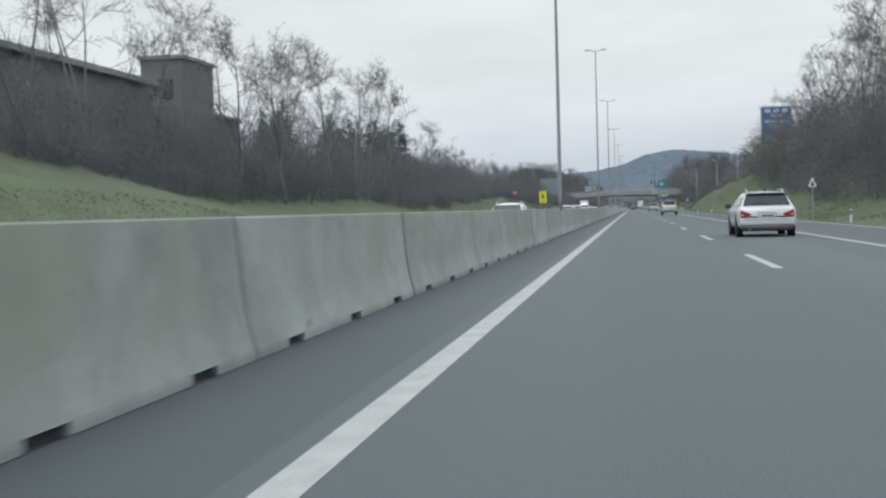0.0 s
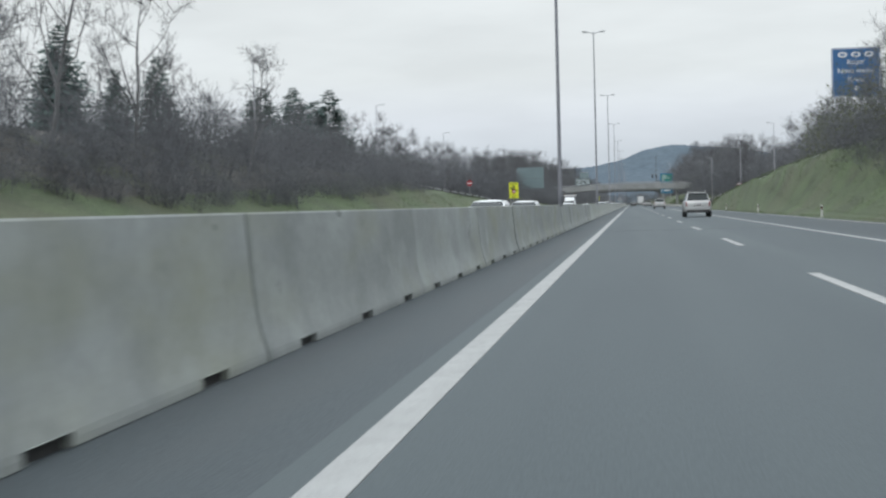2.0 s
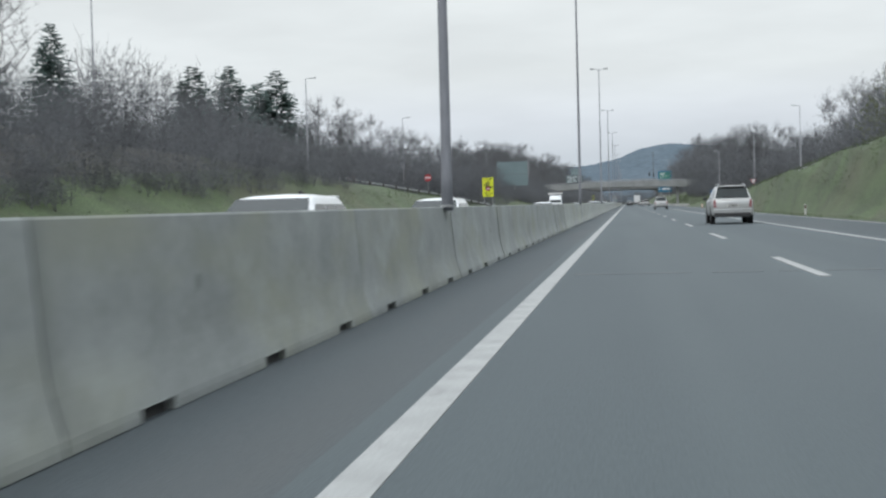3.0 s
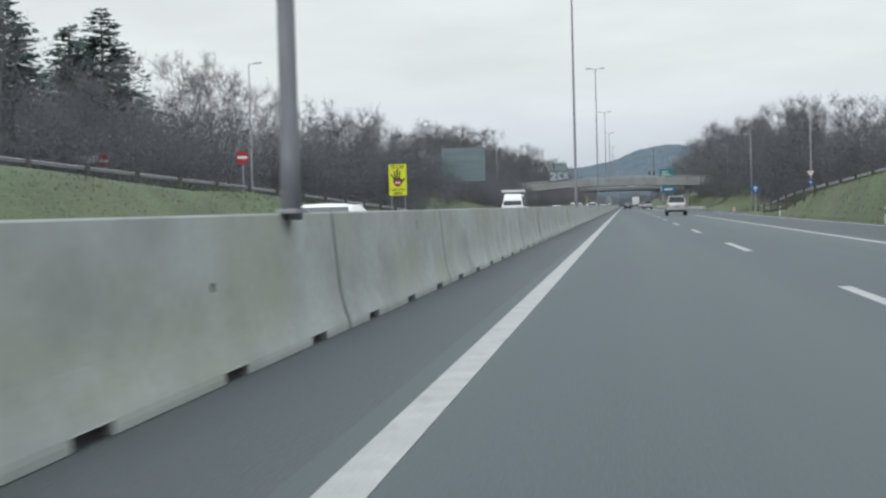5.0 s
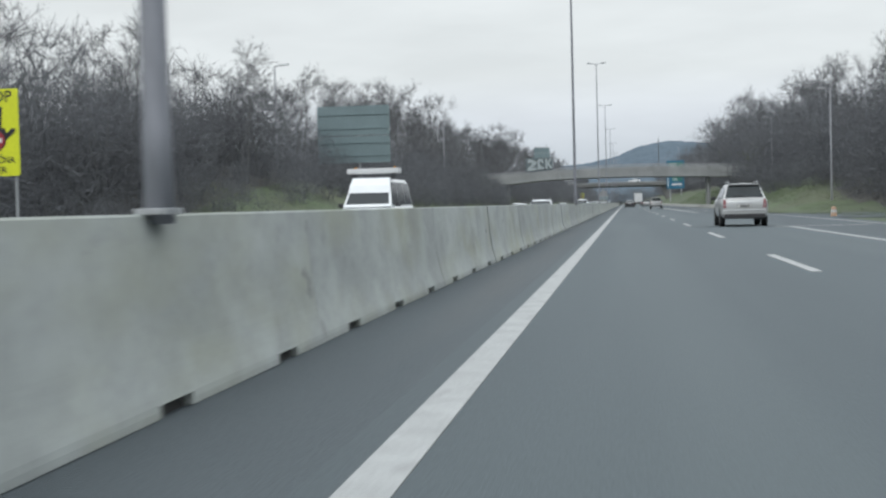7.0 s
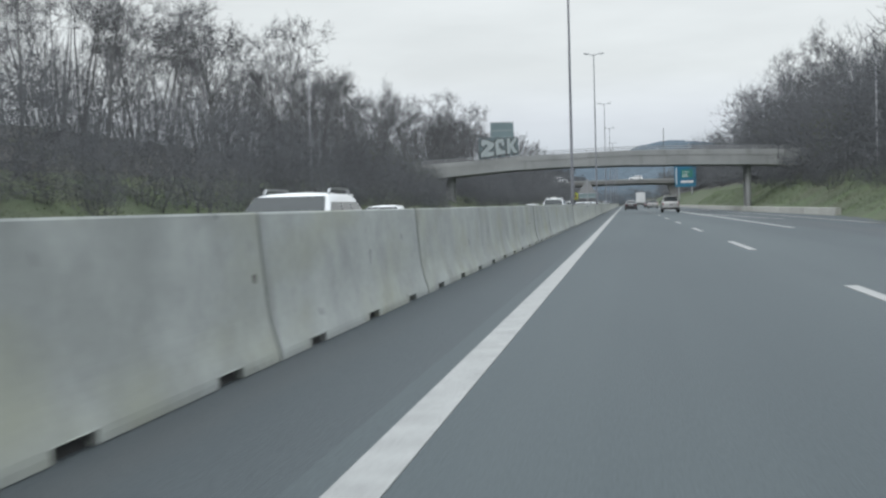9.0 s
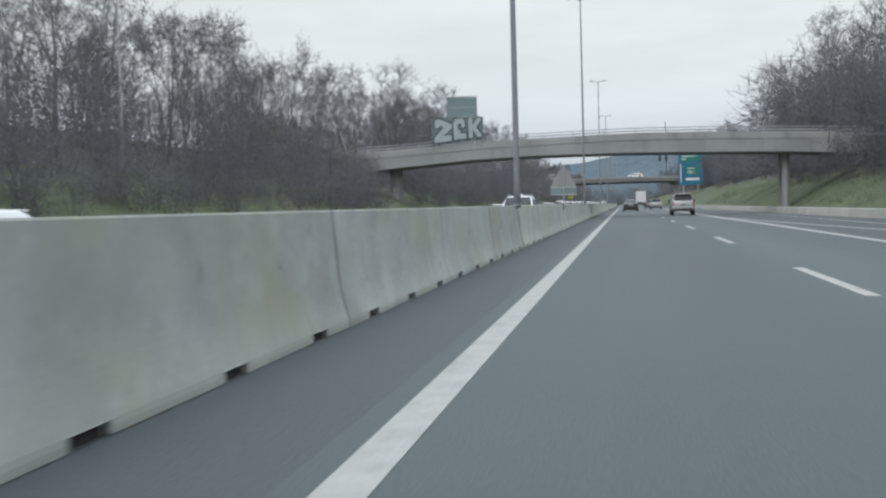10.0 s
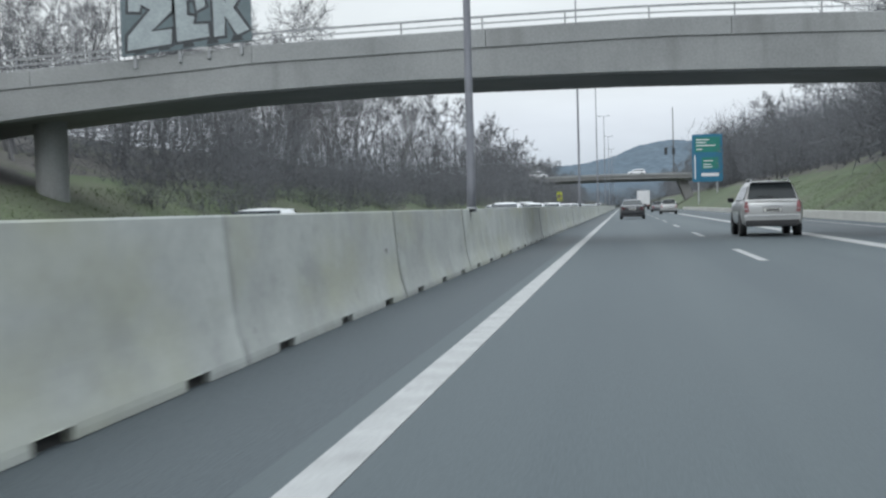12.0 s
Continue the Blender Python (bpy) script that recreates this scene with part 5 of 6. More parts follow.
def blue_guide_sign():
    x0, x1, y, z0, z1 = 17.45, 21.6, 180.8, 9.85, 14.15
    t = thing("direction_sign", "blue motorway direction sign with white lettering above the bushes", "sign")
    b = part("board", rounded(x0, x1, z0, z1, 0.12, y, y + 0.06), SIGN_BLUE, t)
    for a in ((x0 + 0.06, x1 - 0.06, z1 - 0.11, z1 - 0.06), (x0 + 0.06, x1 - 0.06, z0 + 0.06, z0 + 0.11), (x0 + 0.06, x0 + 0.11, z0 + 0.115, z1 - 0.115), (x1 - 0.11, x1 - 0.06, z0 + 0.115, z1 - 0.115)):
        part("border_line", boxed(a[0], a[1], y - 0.006, y - 0.001, a[2], a[3]), SIGN_WHITE, b)
    xc = (x0 + x1) / 2
    for i in range(3):
        cx = x0 + 0.95 + 1.12 * i
        n = 20
        oval = part("route_oval", prism(bmesh.new(), [(cx + 0.4 * math.cos(2 * math.pi * k / n), z1 - 0.6 + 0.25 * math.sin(2 * math.pi * k / n)) for k in range(n)], y - 0.008, y - 0.002), SIGN_WHITE, b)
        part("route_number_bar", boxed(cx - 0.2, cx + 0.2, y - 0.012, y - 0.0085, z1 - 0.69, z1 - 0.51), SIGN_BLUE, oval)
    lettering("Koper", 0.62, xc, y - 0.006, z1 - 1.25, SIGN_WHITE, b, 1.5)
    lettering("Novo mesto", 0.62, xc, y - 0.006, z1 - 2.02, SIGN_WHITE, b, 3.1)
    lettering("Kranj", 0.62, xc, y - 0.006, z1 - 2.78, SIGN_WHITE, b, 1.4)
    part("down_arrow", prism(bmesh.new(), [(xc + u, z1 - 3.55 + v) for u, v in ((-0.05, 0.28), (0.05, 0.28), (0.05, -0.05), (0.2, 0.1), (0.26, 0.03), (0.0, -0.27), (-0.26, 0.03), (-0.2, 0.1), (-0.05, -0.05))], y - 0.008, y - 0.002), SIGN_WHITE, b)
    for x in (x0 + 0.8, x1 - 0.8):
        part("post", rodded((x, y + 0.2, land(x, y) - 0.4), (x, y + 0.2, z1 - 0.2), 0.1, sides=10), STEEL, t)
        part("bracket", boxed(x - 0.04, x + 0.04, y + 0.06, y + 0.2, z1 - 0.9, z1 - 0.75), STEEL, t)


blue_guide_sign()


def green_guide_sign():
    x0, x1, y, z0, z1 = 11.75, 16.9, 604.0, 4.7, 12.9
    t = thing("direction_sign", "tall teal motorway direction sign with green panels and white writing", "sign")
    b = part("board", rounded(x0, x1, z0, z1, 0.2, y, y + 0.08), SIGN_TEAL, t)
    for a, c in (((x0 + 0.5, x1 - 0.4, z1 - 3.1, z1 - 0.5), SIGN_GREEN), ((x0 + 1.6, x1 - 0.7, z0 + 2.2, z0 + 4.2), SIGN_GREEN), ((x0 + 1.5, x1 - 0.7, z0 + 0.95, z0 + 1.5), SIGN_WHITE)):
        part("panel", rounded(a[0], a[1], a[2], a[3], 0.1, y - 0.02, y - 0.002), c, b)
    for zz, w in ((z1 - 0.95, 2.2), (z1 - 1.45, 1.7), (z1 - 1.95, 3.2), (z1 - 2.6, 1.0)):
        part("text_bar", boxed(x0 + 0.7, x0 + 0.7 + w, y - 0.03, y - 0.021, zz - 0.09, zz + 0.09), SIGN_WHITE, b)
    for zz, w in ((z0 + 3.6, 1.6), (z0 + 3.0, 1.2), (z0 + 2.55, 1.5)):
        part("text_bar", boxed(x0 + 1.9, x0 + 1.9 + w, y - 0.03, y - 0.021, zz - 0.08, zz + 0.08), SIGN_WHITE, b)
    part("arrow_line", boxed(x0 + 0.35, x0 + 0.55, y - 0.02, y - 0.002, z0 + 0.5, z0 + 4.6), SIGN_WHITE, b)
    for x in (x0 + 1.0, x1 - 1.0):
        part("post", boxed(x - 0.12, x + 0.12, y + 0.1, y + 0.34, land(x, y) - 0.4, z1 - 0.3), STEEL, t)


green_guide_sign()


def triangle_sign_back():
    x, y = -2.83, 369.0
    t = thing("warning_sign", "grey back of a triangular warning sign clamped to the barrier", "sign")
    part("triangle", prism(bmesh.new(), [(x - 0.54, 1.86), (x - 0.5, 1.81), (x + 0.5, 1.81), (x + 0.54, 1.86), (x + 0.04, 2.72), (x - 0.04, 2.72)], y - 0.012, y + 0.012), mat("sign_back_grey", (0.26, 0.26, 0.265), 0.65, 0.2, dark=(0.23, 0.23, 0.235), scale=1.2, fine=14, fine_amount=0.04), t)
    p = part("plate", rounded(x - 0.55, x + 0.55, 1.47, 1.79, 0.03, y - 0.012, y + 0.012), SIGN_BACK, t)
    for a in ((x - 0.55, x + 0.55, 1.775, 1.795), (x - 0.55, x + 0.55, 1.465, 1.485)):
        part("plate_edge", boxed(a[0], a[1], y - 0.02, y - 0.013, a[2], a[3]), SIGN_WHITE, p)
    part("post", rodded((x, y - 0.045, 0.85), (x, y - 0.045, 2.6), 0.03, sides=10), STEEL, t)
    for dy in (-0.02, 0.62):
        part("clamp", boxed(x - 0.09, x - 0.015, y + dy - 0.03, y + dy + 0.03, 0.8, 1.085, 0.008), POST_DARK, t)


triangle_sign_back()


def verge_triangle():
    """Small white-rimmed triangular marker on the outer verge."""
    x, y = 10.4, 78.0
    g = land(x, y)
    t = thing("triangle_sign", "small triangular sign with white rim and dark centre on a post", "sign")
    p = part("rim", prism(bmesh.new(), [(x - 0.24, 1.95), (x + 0.24, 1.95), (x + 0.03, 2.45), (x - 0.03, 2.45)], y - 0.012, y + 0.012), SIGN_WHITE, t)
    part("centre", prism(bmesh.new(), [(x - 0.13, 2.0), (x + 0.13, 2.0), (x, 2.31)], y - 0.018, y - 0.0125), SIGN_BLACK, p)
    part("post", rodded((x, y + 0.04, g - 0.3), (x, y + 0.04, 2.35), 0.025, sides=8), STEEL, t)


verge_triangle()


def bridge_signals():
    t = thing("signal_mast", "slim mast with two dark signal heads on the far bridge", "traffic light")
    part("mast", rodded((11.7, 686, 7.6), (11.7, 686, 23.7), 0.16, 0.09, 8), POST_DARK, t)
    part("cross_arm", rodded((9.8, 686, 14.3), (11.7, 686, 14.5), 0.07, sides=6), POST_DARK, t)
    for x in (9.95, 11.72):
        part("signal_head", boxed(x - 0.35, x + 0.35, 685.55, 685.83, 12.6, 14.2, 0.06), SIGN_BLACK, t)


bridge_signals()


def arrow_sign(x, y, z, r, with_yield):
    g = land(x, y)
    t = thing("arrow_sign", "round blue sign with white upward arrow on a post", "sign", "arrow signs")
    d = part("disc", disc(r, y - 0.015, y + 0.015, x, z), SIGN_BLUE, t)
    k = r / 0.39
    part("white_arrow", prism(bmesh.new(), [(x + u * k, z + v * k) for u, v in ((-0.04, -0.26), (0.04, -0.26), (0.04, 0.08), (0.16, -0.04), (0.2, 0.03), (0.0, 0.27), (-0.2, 0.03), (-0.16, -0.04), (-0.04, 0.08))], y - 0.022, y - 0.016), SIGN_WHITE, d)
    top = z + 0.3
    if with_yield:
        top = z + 1.3
        s = part("yield_plate", prism(bmesh.new(), [(x - 0.45, z + 1.2), (x + 0.45, z + 1.2), (x, z + 0.45)], y - 0.015, y + 0.015), SIGN_RED, t, "white triangular yield plate with red rim")
        part("yield_field", prism(bmesh.new(), [(x - 0.36, z + 1.155), (x + 0.36, z + 1.155), (x, z + 0.56)], y - 0.022, y - 0.016), SIGN_WHITE, s)
    part("post", rodded((x, y + 0.05, g - 0.3), (x, y + 0.05, top), 0.035, sides=10), STEEL, t)


arrow_sign(11.3, 273.9, 2.15, 0.39, False)
arrow_sign(17.9, 287.0, 2.75, 0.3, True)


def cabinet():
    x, y = -24.0, 285.5
    g = land(x, y)
    t = thing("utility_cabinet", "small grey steel utility cabinet beside the lamp post", "cabinet")
    part("body", boxed(x - 0.55, x + 0.55, y - 0.25, y + 0.25, g - 0.1, 2.1, 0.02), SIGN_BACK, t)
    part("roof", boxed(x - 0.6, x + 0.6, y - 0.3, y + 0.3, 2.105, 2.18, 0.015), STEEL, t)
    part("door", boxed(x - 0.48, x + 0.48, y - 0.275, y - 0.256, g + 0.12, 2.0, 0.005), SIGN_BACK, t)


cabinet()

# ---- building behind the trees ----
WALL_DARK = mat("dark_cladding", (0.12, 0.125, 0.13), 0.8, dark=(0.09, 0.095, 0.1), scale=0.3, fine=6, fine_amount=0.1)
ROOF_GREY = mat("roof_sheet", (0.2, 0.2, 0.21), 0.7, scale=0.4, fine=6)
WINDOW_DARK = mat("dark_window_glass", (0.03, 0.035, 0.04), 0.12, scale=1, fine=5)


def hall():
    t = thing("industrial_building", "dark grey flat-roofed industrial building hidden behind bare trees", "building")
    part("wall", boxed(-52, -30.5, 18, 80, 2.5, 9.6), WALL_DARK, t)
    r = part("roof", boxed(-52.5, -30.0, 17.5, 80.5, 9.604, 9.95), ROOF_GREY, t)
    part("tower_wall", boxed(-33.2, -30.2, 85.5, 92, 2.5, 12.0), WALL_DARK, t)
    part("tower_roof", boxed(-33.4, -30.0, 85.3, 92.2, 12.004, 12.25), ROOF_GREY, t)
    part("link_wall", boxed(-44, -31.5, 80.004, 85.4, 2.5, 8.2), WALL_DARK, t)
    part("annex_wall", boxed(-39, -30.6, 92.4, 99, 2.5, 8.5), WALL_DARK, t)
    part("annex_roof", boxed(-39.2, -30.3, 92.404, 99.2, 8.504, 8.75), ROOF_GREY, t)
    for i in range(10):
        y = 21 + 5.8 * i
        w = part("window", boxed(-30.52, -30.47, y, y + 3.2, 6.4, 7.8), WINDOW_DARK, t)
        part("sill", boxed(-30.5, -30.35, y - 0.1, y + 3.3, 6.3, 6.38), STEEL, w)
    part("window", boxed(-32.6, -30.9, 85.46, 85.52, 9.2, 10.6), WINDOW_DARK, t)


hall()

# ---- vehicles ----
def paint(name, c, metal=0.0, rough=0.3):
    m = mat(name, c, rough, metal, dark=tuple(v * 0.86 for v in c), scale=1.2, fine=30, fine_amount=0.03)
    m.node_tree.nodes["Principled BSDF"].inputs["Coat Weight"].default_value = 0.6
    m.node_tree.nodes["Principled BSDF"].inputs["Coat Roughness"].default_value = 0.08
    return m


CAR_WHITE, CAR_SILVER = paint("white_car_paint", (0.62, 0.635, 0.64)), paint("silver_car_paint", (0.36, 0.365, 0.36), 0.35)
CAR_PALE = paint("pale_silver_car_paint", (0.4, 0.405, 0.4), 0.3)
CAR_PEARL = paint("silver_white_car_paint", (0.5, 0.52, 0.53), 0.15)
CAR_BLACK = paint("black_car_paint", (0.028, 0.029, 0.032))
CAR_GREY = paint("grey_car_paint", (0.14, 0.15, 0.16), 0.3)
CAR_GLASS = mat("tinted_car_glass", (0.028, 0.034, 0.036), 0.07, scale=1, fine=6, fine_amount=0.05, spec=0.28)
TYRE = mat("tyre_rubber", (0.022, 0.022, 0.023), 0.9, scale=6, fine=40, fine_amount=0.2)
RIM = mat("alloy_rim", (0.4, 0.41, 0.42), 0.35, 0.8, scale=6, fine=30)
TAIL_RED = mat("tail_lamp_red", (0.24, 0.022, 0.03), 0.15, dark=(0.16, 0.014, 0.018), scale=8, fine=40)
TAIL_DARK = mat("smoked_tail_lamp", (0.075, 0.02, 0.022), 0.2, dark=(0.05, 0.014, 0.016), scale=8, fine=40)
TAIL_PALE = mat("clear_red_tail_lamp", (0.3, 0.13, 0.135), 0.2, dark=(0.22, 0.07, 0.075), scale=8, fine=40)
CLEAR_LAMP = mat("clear_lamp", (0.6, 0.62, 0.63), 0.1, 0.2, scale=8, fine=40)
PLATE = mat("number_plate", (0.6, 0.6, 0.57), 0.5, scale=5, fine=30, fine_amount=0.05)
AMBER = mat("amber_lamp", (0.6, 0.25, 0.02), 0.25, scale=8, fine=40)


def car(kind, label, body_paint, L, W, H, belt, low, rear_base, rear_top, front_top, front_base, bonnet, group="", rails=False, deck=None, tall_lamps=False, clear=-0.06, lens=None):
    """A car that drives towards +y; its origin lies on the road under its middle."""
    t = thing(kind, label, "van" if "van" in kind else "car", group)
    h = L / 2
    hw = W / 2

    def ring(y, w, z0, z1):
        half = [(w * 0.80, z0), (w * 0.96, z0 + 0.10), (w, z0 + 0.26), (w, z0 + 0.6 * (z1 - z0)), (w * 0.985, z1 - 0.10), (w * 0.93, z1)]
        return [(x, y, z) for x, z in half] + [(0, y, z1 + 0.012)] + [(-x, y, z) for x, z in reversed(half)]

    dk = deck or belt
    stations = [(-h, 0.82, low + 0.14, dk - 0.16), (-h + 0.04, 0.9, low + 0.08, dk - 0.05), (-h + 0.16, 0.96, low + 0.02, dk), (-h + 0.34, 0.985, low, dk + 0.005), (-h + 0.62, 1.0, low, dk + 0.01), (min(rear_base + 0.05, 0), 1.0, low, max(dk, belt - 0.01)),
                (0, 1.0, low, belt), (front_base - 0.1, 1.0, low, belt - 0.02), (front_base + 0.4, 0.99, low, bonnet + 0.03), (h - 0.5, 0.97, low, bonnet - 0.06), (h - 0.15, 0.9, low + 0.04, bonnet - 0.18), (h, 0.76, low + 0.12, bonnet - 0.32)]
    stations = sorted(stations)
    bm = bmesh.new()
    sweep(bm, [ring(y, hw * w, z0, z1) for y, w, z0, z1 in stations])
    body = part("body", bm, body_paint, t, smooth=False)
    wb, wr = hw * 0.915, hw * 0.71
    zr = H

    def gring(y, z, k):
        # k: 0 at the belt, 1 at the full roof
        w = wb + (wr - wb) * k
        return [(wb, y, belt - 0.03), (w + (wb - w) * 0.12, y, max(belt, z - 0.14 * k)), (w * 0.93, y, z - 0.035 * k), (w * 0.6, y, z), (0, y, z + 0.015 * k),
                (-w * 0.6, y, z), (-w * 0.93, y, z - 0.035 * k), (-w - (wb - w) * 0.12, y, max(belt, z - 0.14 * k)), (-wb, y, belt - 0.03)]

    def soften(ob, width):
        m = ob.modifiers.new("soft_edges", "BEVEL")
        m.width, m.segments, m.limit_method, m.angle_limit = width, 3, "ANGLE", radians(24)
        for p in ob.data.polygons:
            p.use_smooth = True

    soften(body, 0.05)
    roof_mid = (rear_top + front_top) / 2
    gs = [(rear_base, belt + 0.01, 0.02), (rear_top, zr - 0.05, 0.97), (rear_top + 0.2, zr - 0.02, 1), (roof_mid, zr, 1), (front_top - 0.15, zr - 0.02, 1), (front_top, zr - 0.05, 0.97), (front_base, belt + 0.01, 0.02)]
    bm = bmesh.new()
    sweep(bm, [gring(*g) for g in gs])
    cabin = part("cabin", bm, body_paint, t)
    soften(cabin, 0.05)

    def pane(name, pts, out):
        bm = bmesh.new()
        o = Vector(out) * 0.008
        a = [bm.verts.new(Vector(p) + o) for p in pts]
        b = [bm.verts.new(Vector(p) - o * 2) for p in pts]
        n = len(a)
        bm.faces.new(a)
        bm.faces.new(b[::-1])
        for i in range(n):
            bm.faces.new((a[i], a[(i + 1) % n], b[(i + 1) % n], b[i]))
        bmesh.ops.recalc_face_normals(bm, faces=bm.faces)
        return part(name, bm, CAR_GLASS, cabin)

    def slope(y0, y1, k):
        return y0 + (y1 - y0) * k, belt + 0.01 + (zr - 0.05 - belt) * k

    for nm, y0, y1, s in (("rear_window", rear_base, rear_top, -1), ("windscreen", front_base, front_top, 1)):
        (ya, za), (yb, zb) = slope(y0, y1, 0.08), slope(y0, y1, 0.93)
        wa, wc = wb * 0.88, wr * 0.93
        nrm = Vector((0, s * (zb - za), abs(yb - ya))).normalized()
        pane(nm, [(-wa, ya, za), (wa, ya, za), (wc, yb, zb), (-wc, yb, zb)], nrm)
    doors = 3 if rear_base < -h + 0.6 else 2
    y_lo0, y_lo1 = rear_base + (rear_top - rear_base) * 0.25 + 0.12, front_base - (front_base - front_top) * 0.14 - 0.06
    y_hi0, y_hi1 = rear_top + 0.08, front_top - 0.02
    for s in (-1, 1):
        for i in range(doors):
            a, b = i / doors + 0.012, (i + 1) / doors - 0.012
            lo = lambda k: y_lo0 + (y_lo1 - y_lo0) * k
            hi = lambda k: y_hi0 + (y_hi1 - y_hi0) * k
            xa, za, xb, zb = wb - 0.012, belt + 0.05, wb + (wr - wb) * 0.86, zr - 0.17
            pane("side_window", [(s * xa, lo(a), za), (s * xa, lo(b), za), (s * xb, hi(b), zb), (s * xb, hi(a), zb)], Vector((s, 0, 0.35)).normalized())
        m = part("wing_mirror", boxed(min(s * (hw - 0.02), s * (hw + 0.17)), max(s * (hw - 0.02), s * (hw + 0.17)), front_base - 0.5, front_base - 0.36, belt - 0.02, belt + 0.13, 0.03), BLACK_PLASTIC, t)
    # wheels
    rw = 0.33 if H < 1.6 else 0.36
    for y in (-h + 0.86, h - 0.9):
        for s in (-1, 1):
            part("wheel_arch", prism_x(rw + 0.055, s * (hw - 0.06), s * (hw + 0.004), y, rw + 0.01), BLACK_PLASTIC, body)
            bm = bmesh.new()
            n = 22
            xs = [(0.0, rw * 0.62), (0.0, rw * 0.94), (0.025, rw), (0.18, rw), (0.205, rw * 0.94), (0.205, rw * 0.62)]
            sweep(bm, [[(s * (hw + 0.008 - u), y + r * math.cos(2 * math.pi * k / n), rw + r * math.sin(2 * math.pi * k / n)) for k in range(n)] for u, r in xs], caps=False)
            wheel = part("tyre", bm, TYRE, t)
            part("rim", prism_x(rw * 0.64, s * (hw - 0.03), s * (hw - 0.012), y, rw, 14), RIM, wheel)
            part("hub", prism_x(rw * 0.2, s * (hw - 0.012), s * (hw + 0.0), y, rw, 10), RIM, wheel)
    # rear end
    zl = dk - 0.2
    for s in (-1, 1):
        if tall_lamps:
            shape = [(0.76, -0.13), (0.9, -0.12), (0.905, 0.05), (0.88, 0.2), (0.8, 0.19), (0.78, 0.02)]
        else:
            shape = [(0.52, -0.02), (0.6, 0.02), (0.88, 0.12), (0.915, 0.0), (0.89, -0.13), (0.7, -0.12)]
        lamp_part = part("tail_lamp", prism(bmesh.new(), [(s * hw * u, zl + v) for u, v in shape], -h - 0.012, -h + 0.26), lens or TAIL_RED, body, "red tail lamp")
        part("lamp_strip", prism(bmesh.new(), [(s * hw * u, zl + v) for u, v in ((0.8, -0.045), (0.885, -0.045), (0.885, -0.015), (0.8, -0.015))], -h - 0.017, -h - 0.0125), CLEAR_LAMP, lamp_part)
        x0, x1 = sorted((s * hw * 0.55, s * hw * 0.86))
        part("headlamp", boxed(x0, x1, h - 0.28, h - 0.06, bonnet - 0.38, bonnet - 0.22, 0.04), CLEAR_LAMP, body, "clear headlamp")
    part("rear_bumper", boxed(-hw * 0.93, hw * 0.93, -h - 0.035, -h + 0.2, low + 0.14, low + 0.36, 0.05), body_paint, body)
    part("bumper_trim", boxed(-hw * 0.86, hw * 0.86, -h - 0.03 - (0.02 if H > 1.6 else 0), -h + 0.1, low + (0.02 if H > 1.6 else -0.02), low + (0.2 if H > 1.6 else 0.09), 0.03), BLACK_PLASTIC, body, "black lower bumper trim")
    part("bumper_strip", boxed(-hw * 0.8, hw * 0.8, -h - 0.045, -h - 0.02, low + 0.3, low + 0.335, 0.008), RIM if rails else BLACK_PLASTIC, body)
    pl = part("number_plate", boxed(-0.26, 0.26, -h - 0.026, -h - 0.004, zl - 0.12, zl - 0.01), PLATE, body, "pale number plate with plain bars")
    part("plate_bar", boxed(-0.18, 0.2, -h - 0.03, -h - 0.0265, zl - 0.09, zl - 0.04), BLACK_PLASTIC, pl)
    part("plate_recess", boxed(-0.275, 0.275, -h - 0.006, -h + 0.05, zl - 0.132, zl + 0.002, 0.008), BLACK_PLASTIC, body)
    part("tailgate_grip", boxed(-0.3, 0.3, -h - 0.01, -h + 0.08, zl + 0.035, zl + 0.065, 0.006), RIM, body)
    part("underbody", boxed(-hw * 0.84, hw * 0.84, -h + 0.3, h - 0.4, low + clear, low + clear + 0.16), BLACK_PLASTIC, t)
    part("grille", boxed(-hw * 0.4, hw * 0.4, h - 0.06, h + 0.012, low + 0.28, bonnet - 0.36, 0.01), BLACK_PLASTIC, body)
    part("exhaust_pipe", rodded((-hw * 0.6, -h - 0.03, low), (-hw * 0.6, -h + 0.3, low), 0.03, sides=8), RIM, t)
    if rear_base < -h + 0.6:
        part("roof_spoiler", boxed(-wr * 0.88, wr * 0.88, rear_top - 0.13, rear_top + 0.12, zr - 0.062, zr - 0.022, 0.012), body_paint, cabin)
        part("rear_wiper", rodded((0.05, (rear_base * 0.8 + rear_top * 0.2) - 0.03, belt + 0.12), (-0.38, (rear_base * 0.75 + rear_top * 0.25) - 0.03, belt + 0.16), 0.01, sides=6), BLACK_PLASTIC, cabin)
    part("roof_aerial", boxed(-0.025, 0.025, rear_top + 0.25, rear_top + 0.4, zr, zr + 0.07, 0.01), BLACK_PLASTIC, cabin)
    if rails:
        for s in (-1, 1):
            a, b = rear_top + 0.2, front_top - 0.35
            bm = bmesh.new()
            x = s * wr * 0.86
            sweep(bm, [[(x + 0.018 * cx, y, z + 0.018 * cz) for cx, cz in ((-1, -1), (1, -1), (1, 1), (-1, 1))] for y, z in ((a, zr - 0.02), (a + 0.12, zr + 0.055), (roof_mid, zr + 0.065), (b - 0.12, zr + 0.05), (b, zr - 0.02))])
            part("roof_rail", bm, RIM, cabin)
    return t


def prism_x(r, x0, x1, y, z, n=20):
    """A disc across x."""
    bm = bmesh.new()
    sweep(bm, [[(x, y + r * math.cos(2 * math.pi * k / n), z + r * math.sin(2 * math.pi * k / n)) for k in range(n)] for x in (x0, x1)])
    return bm


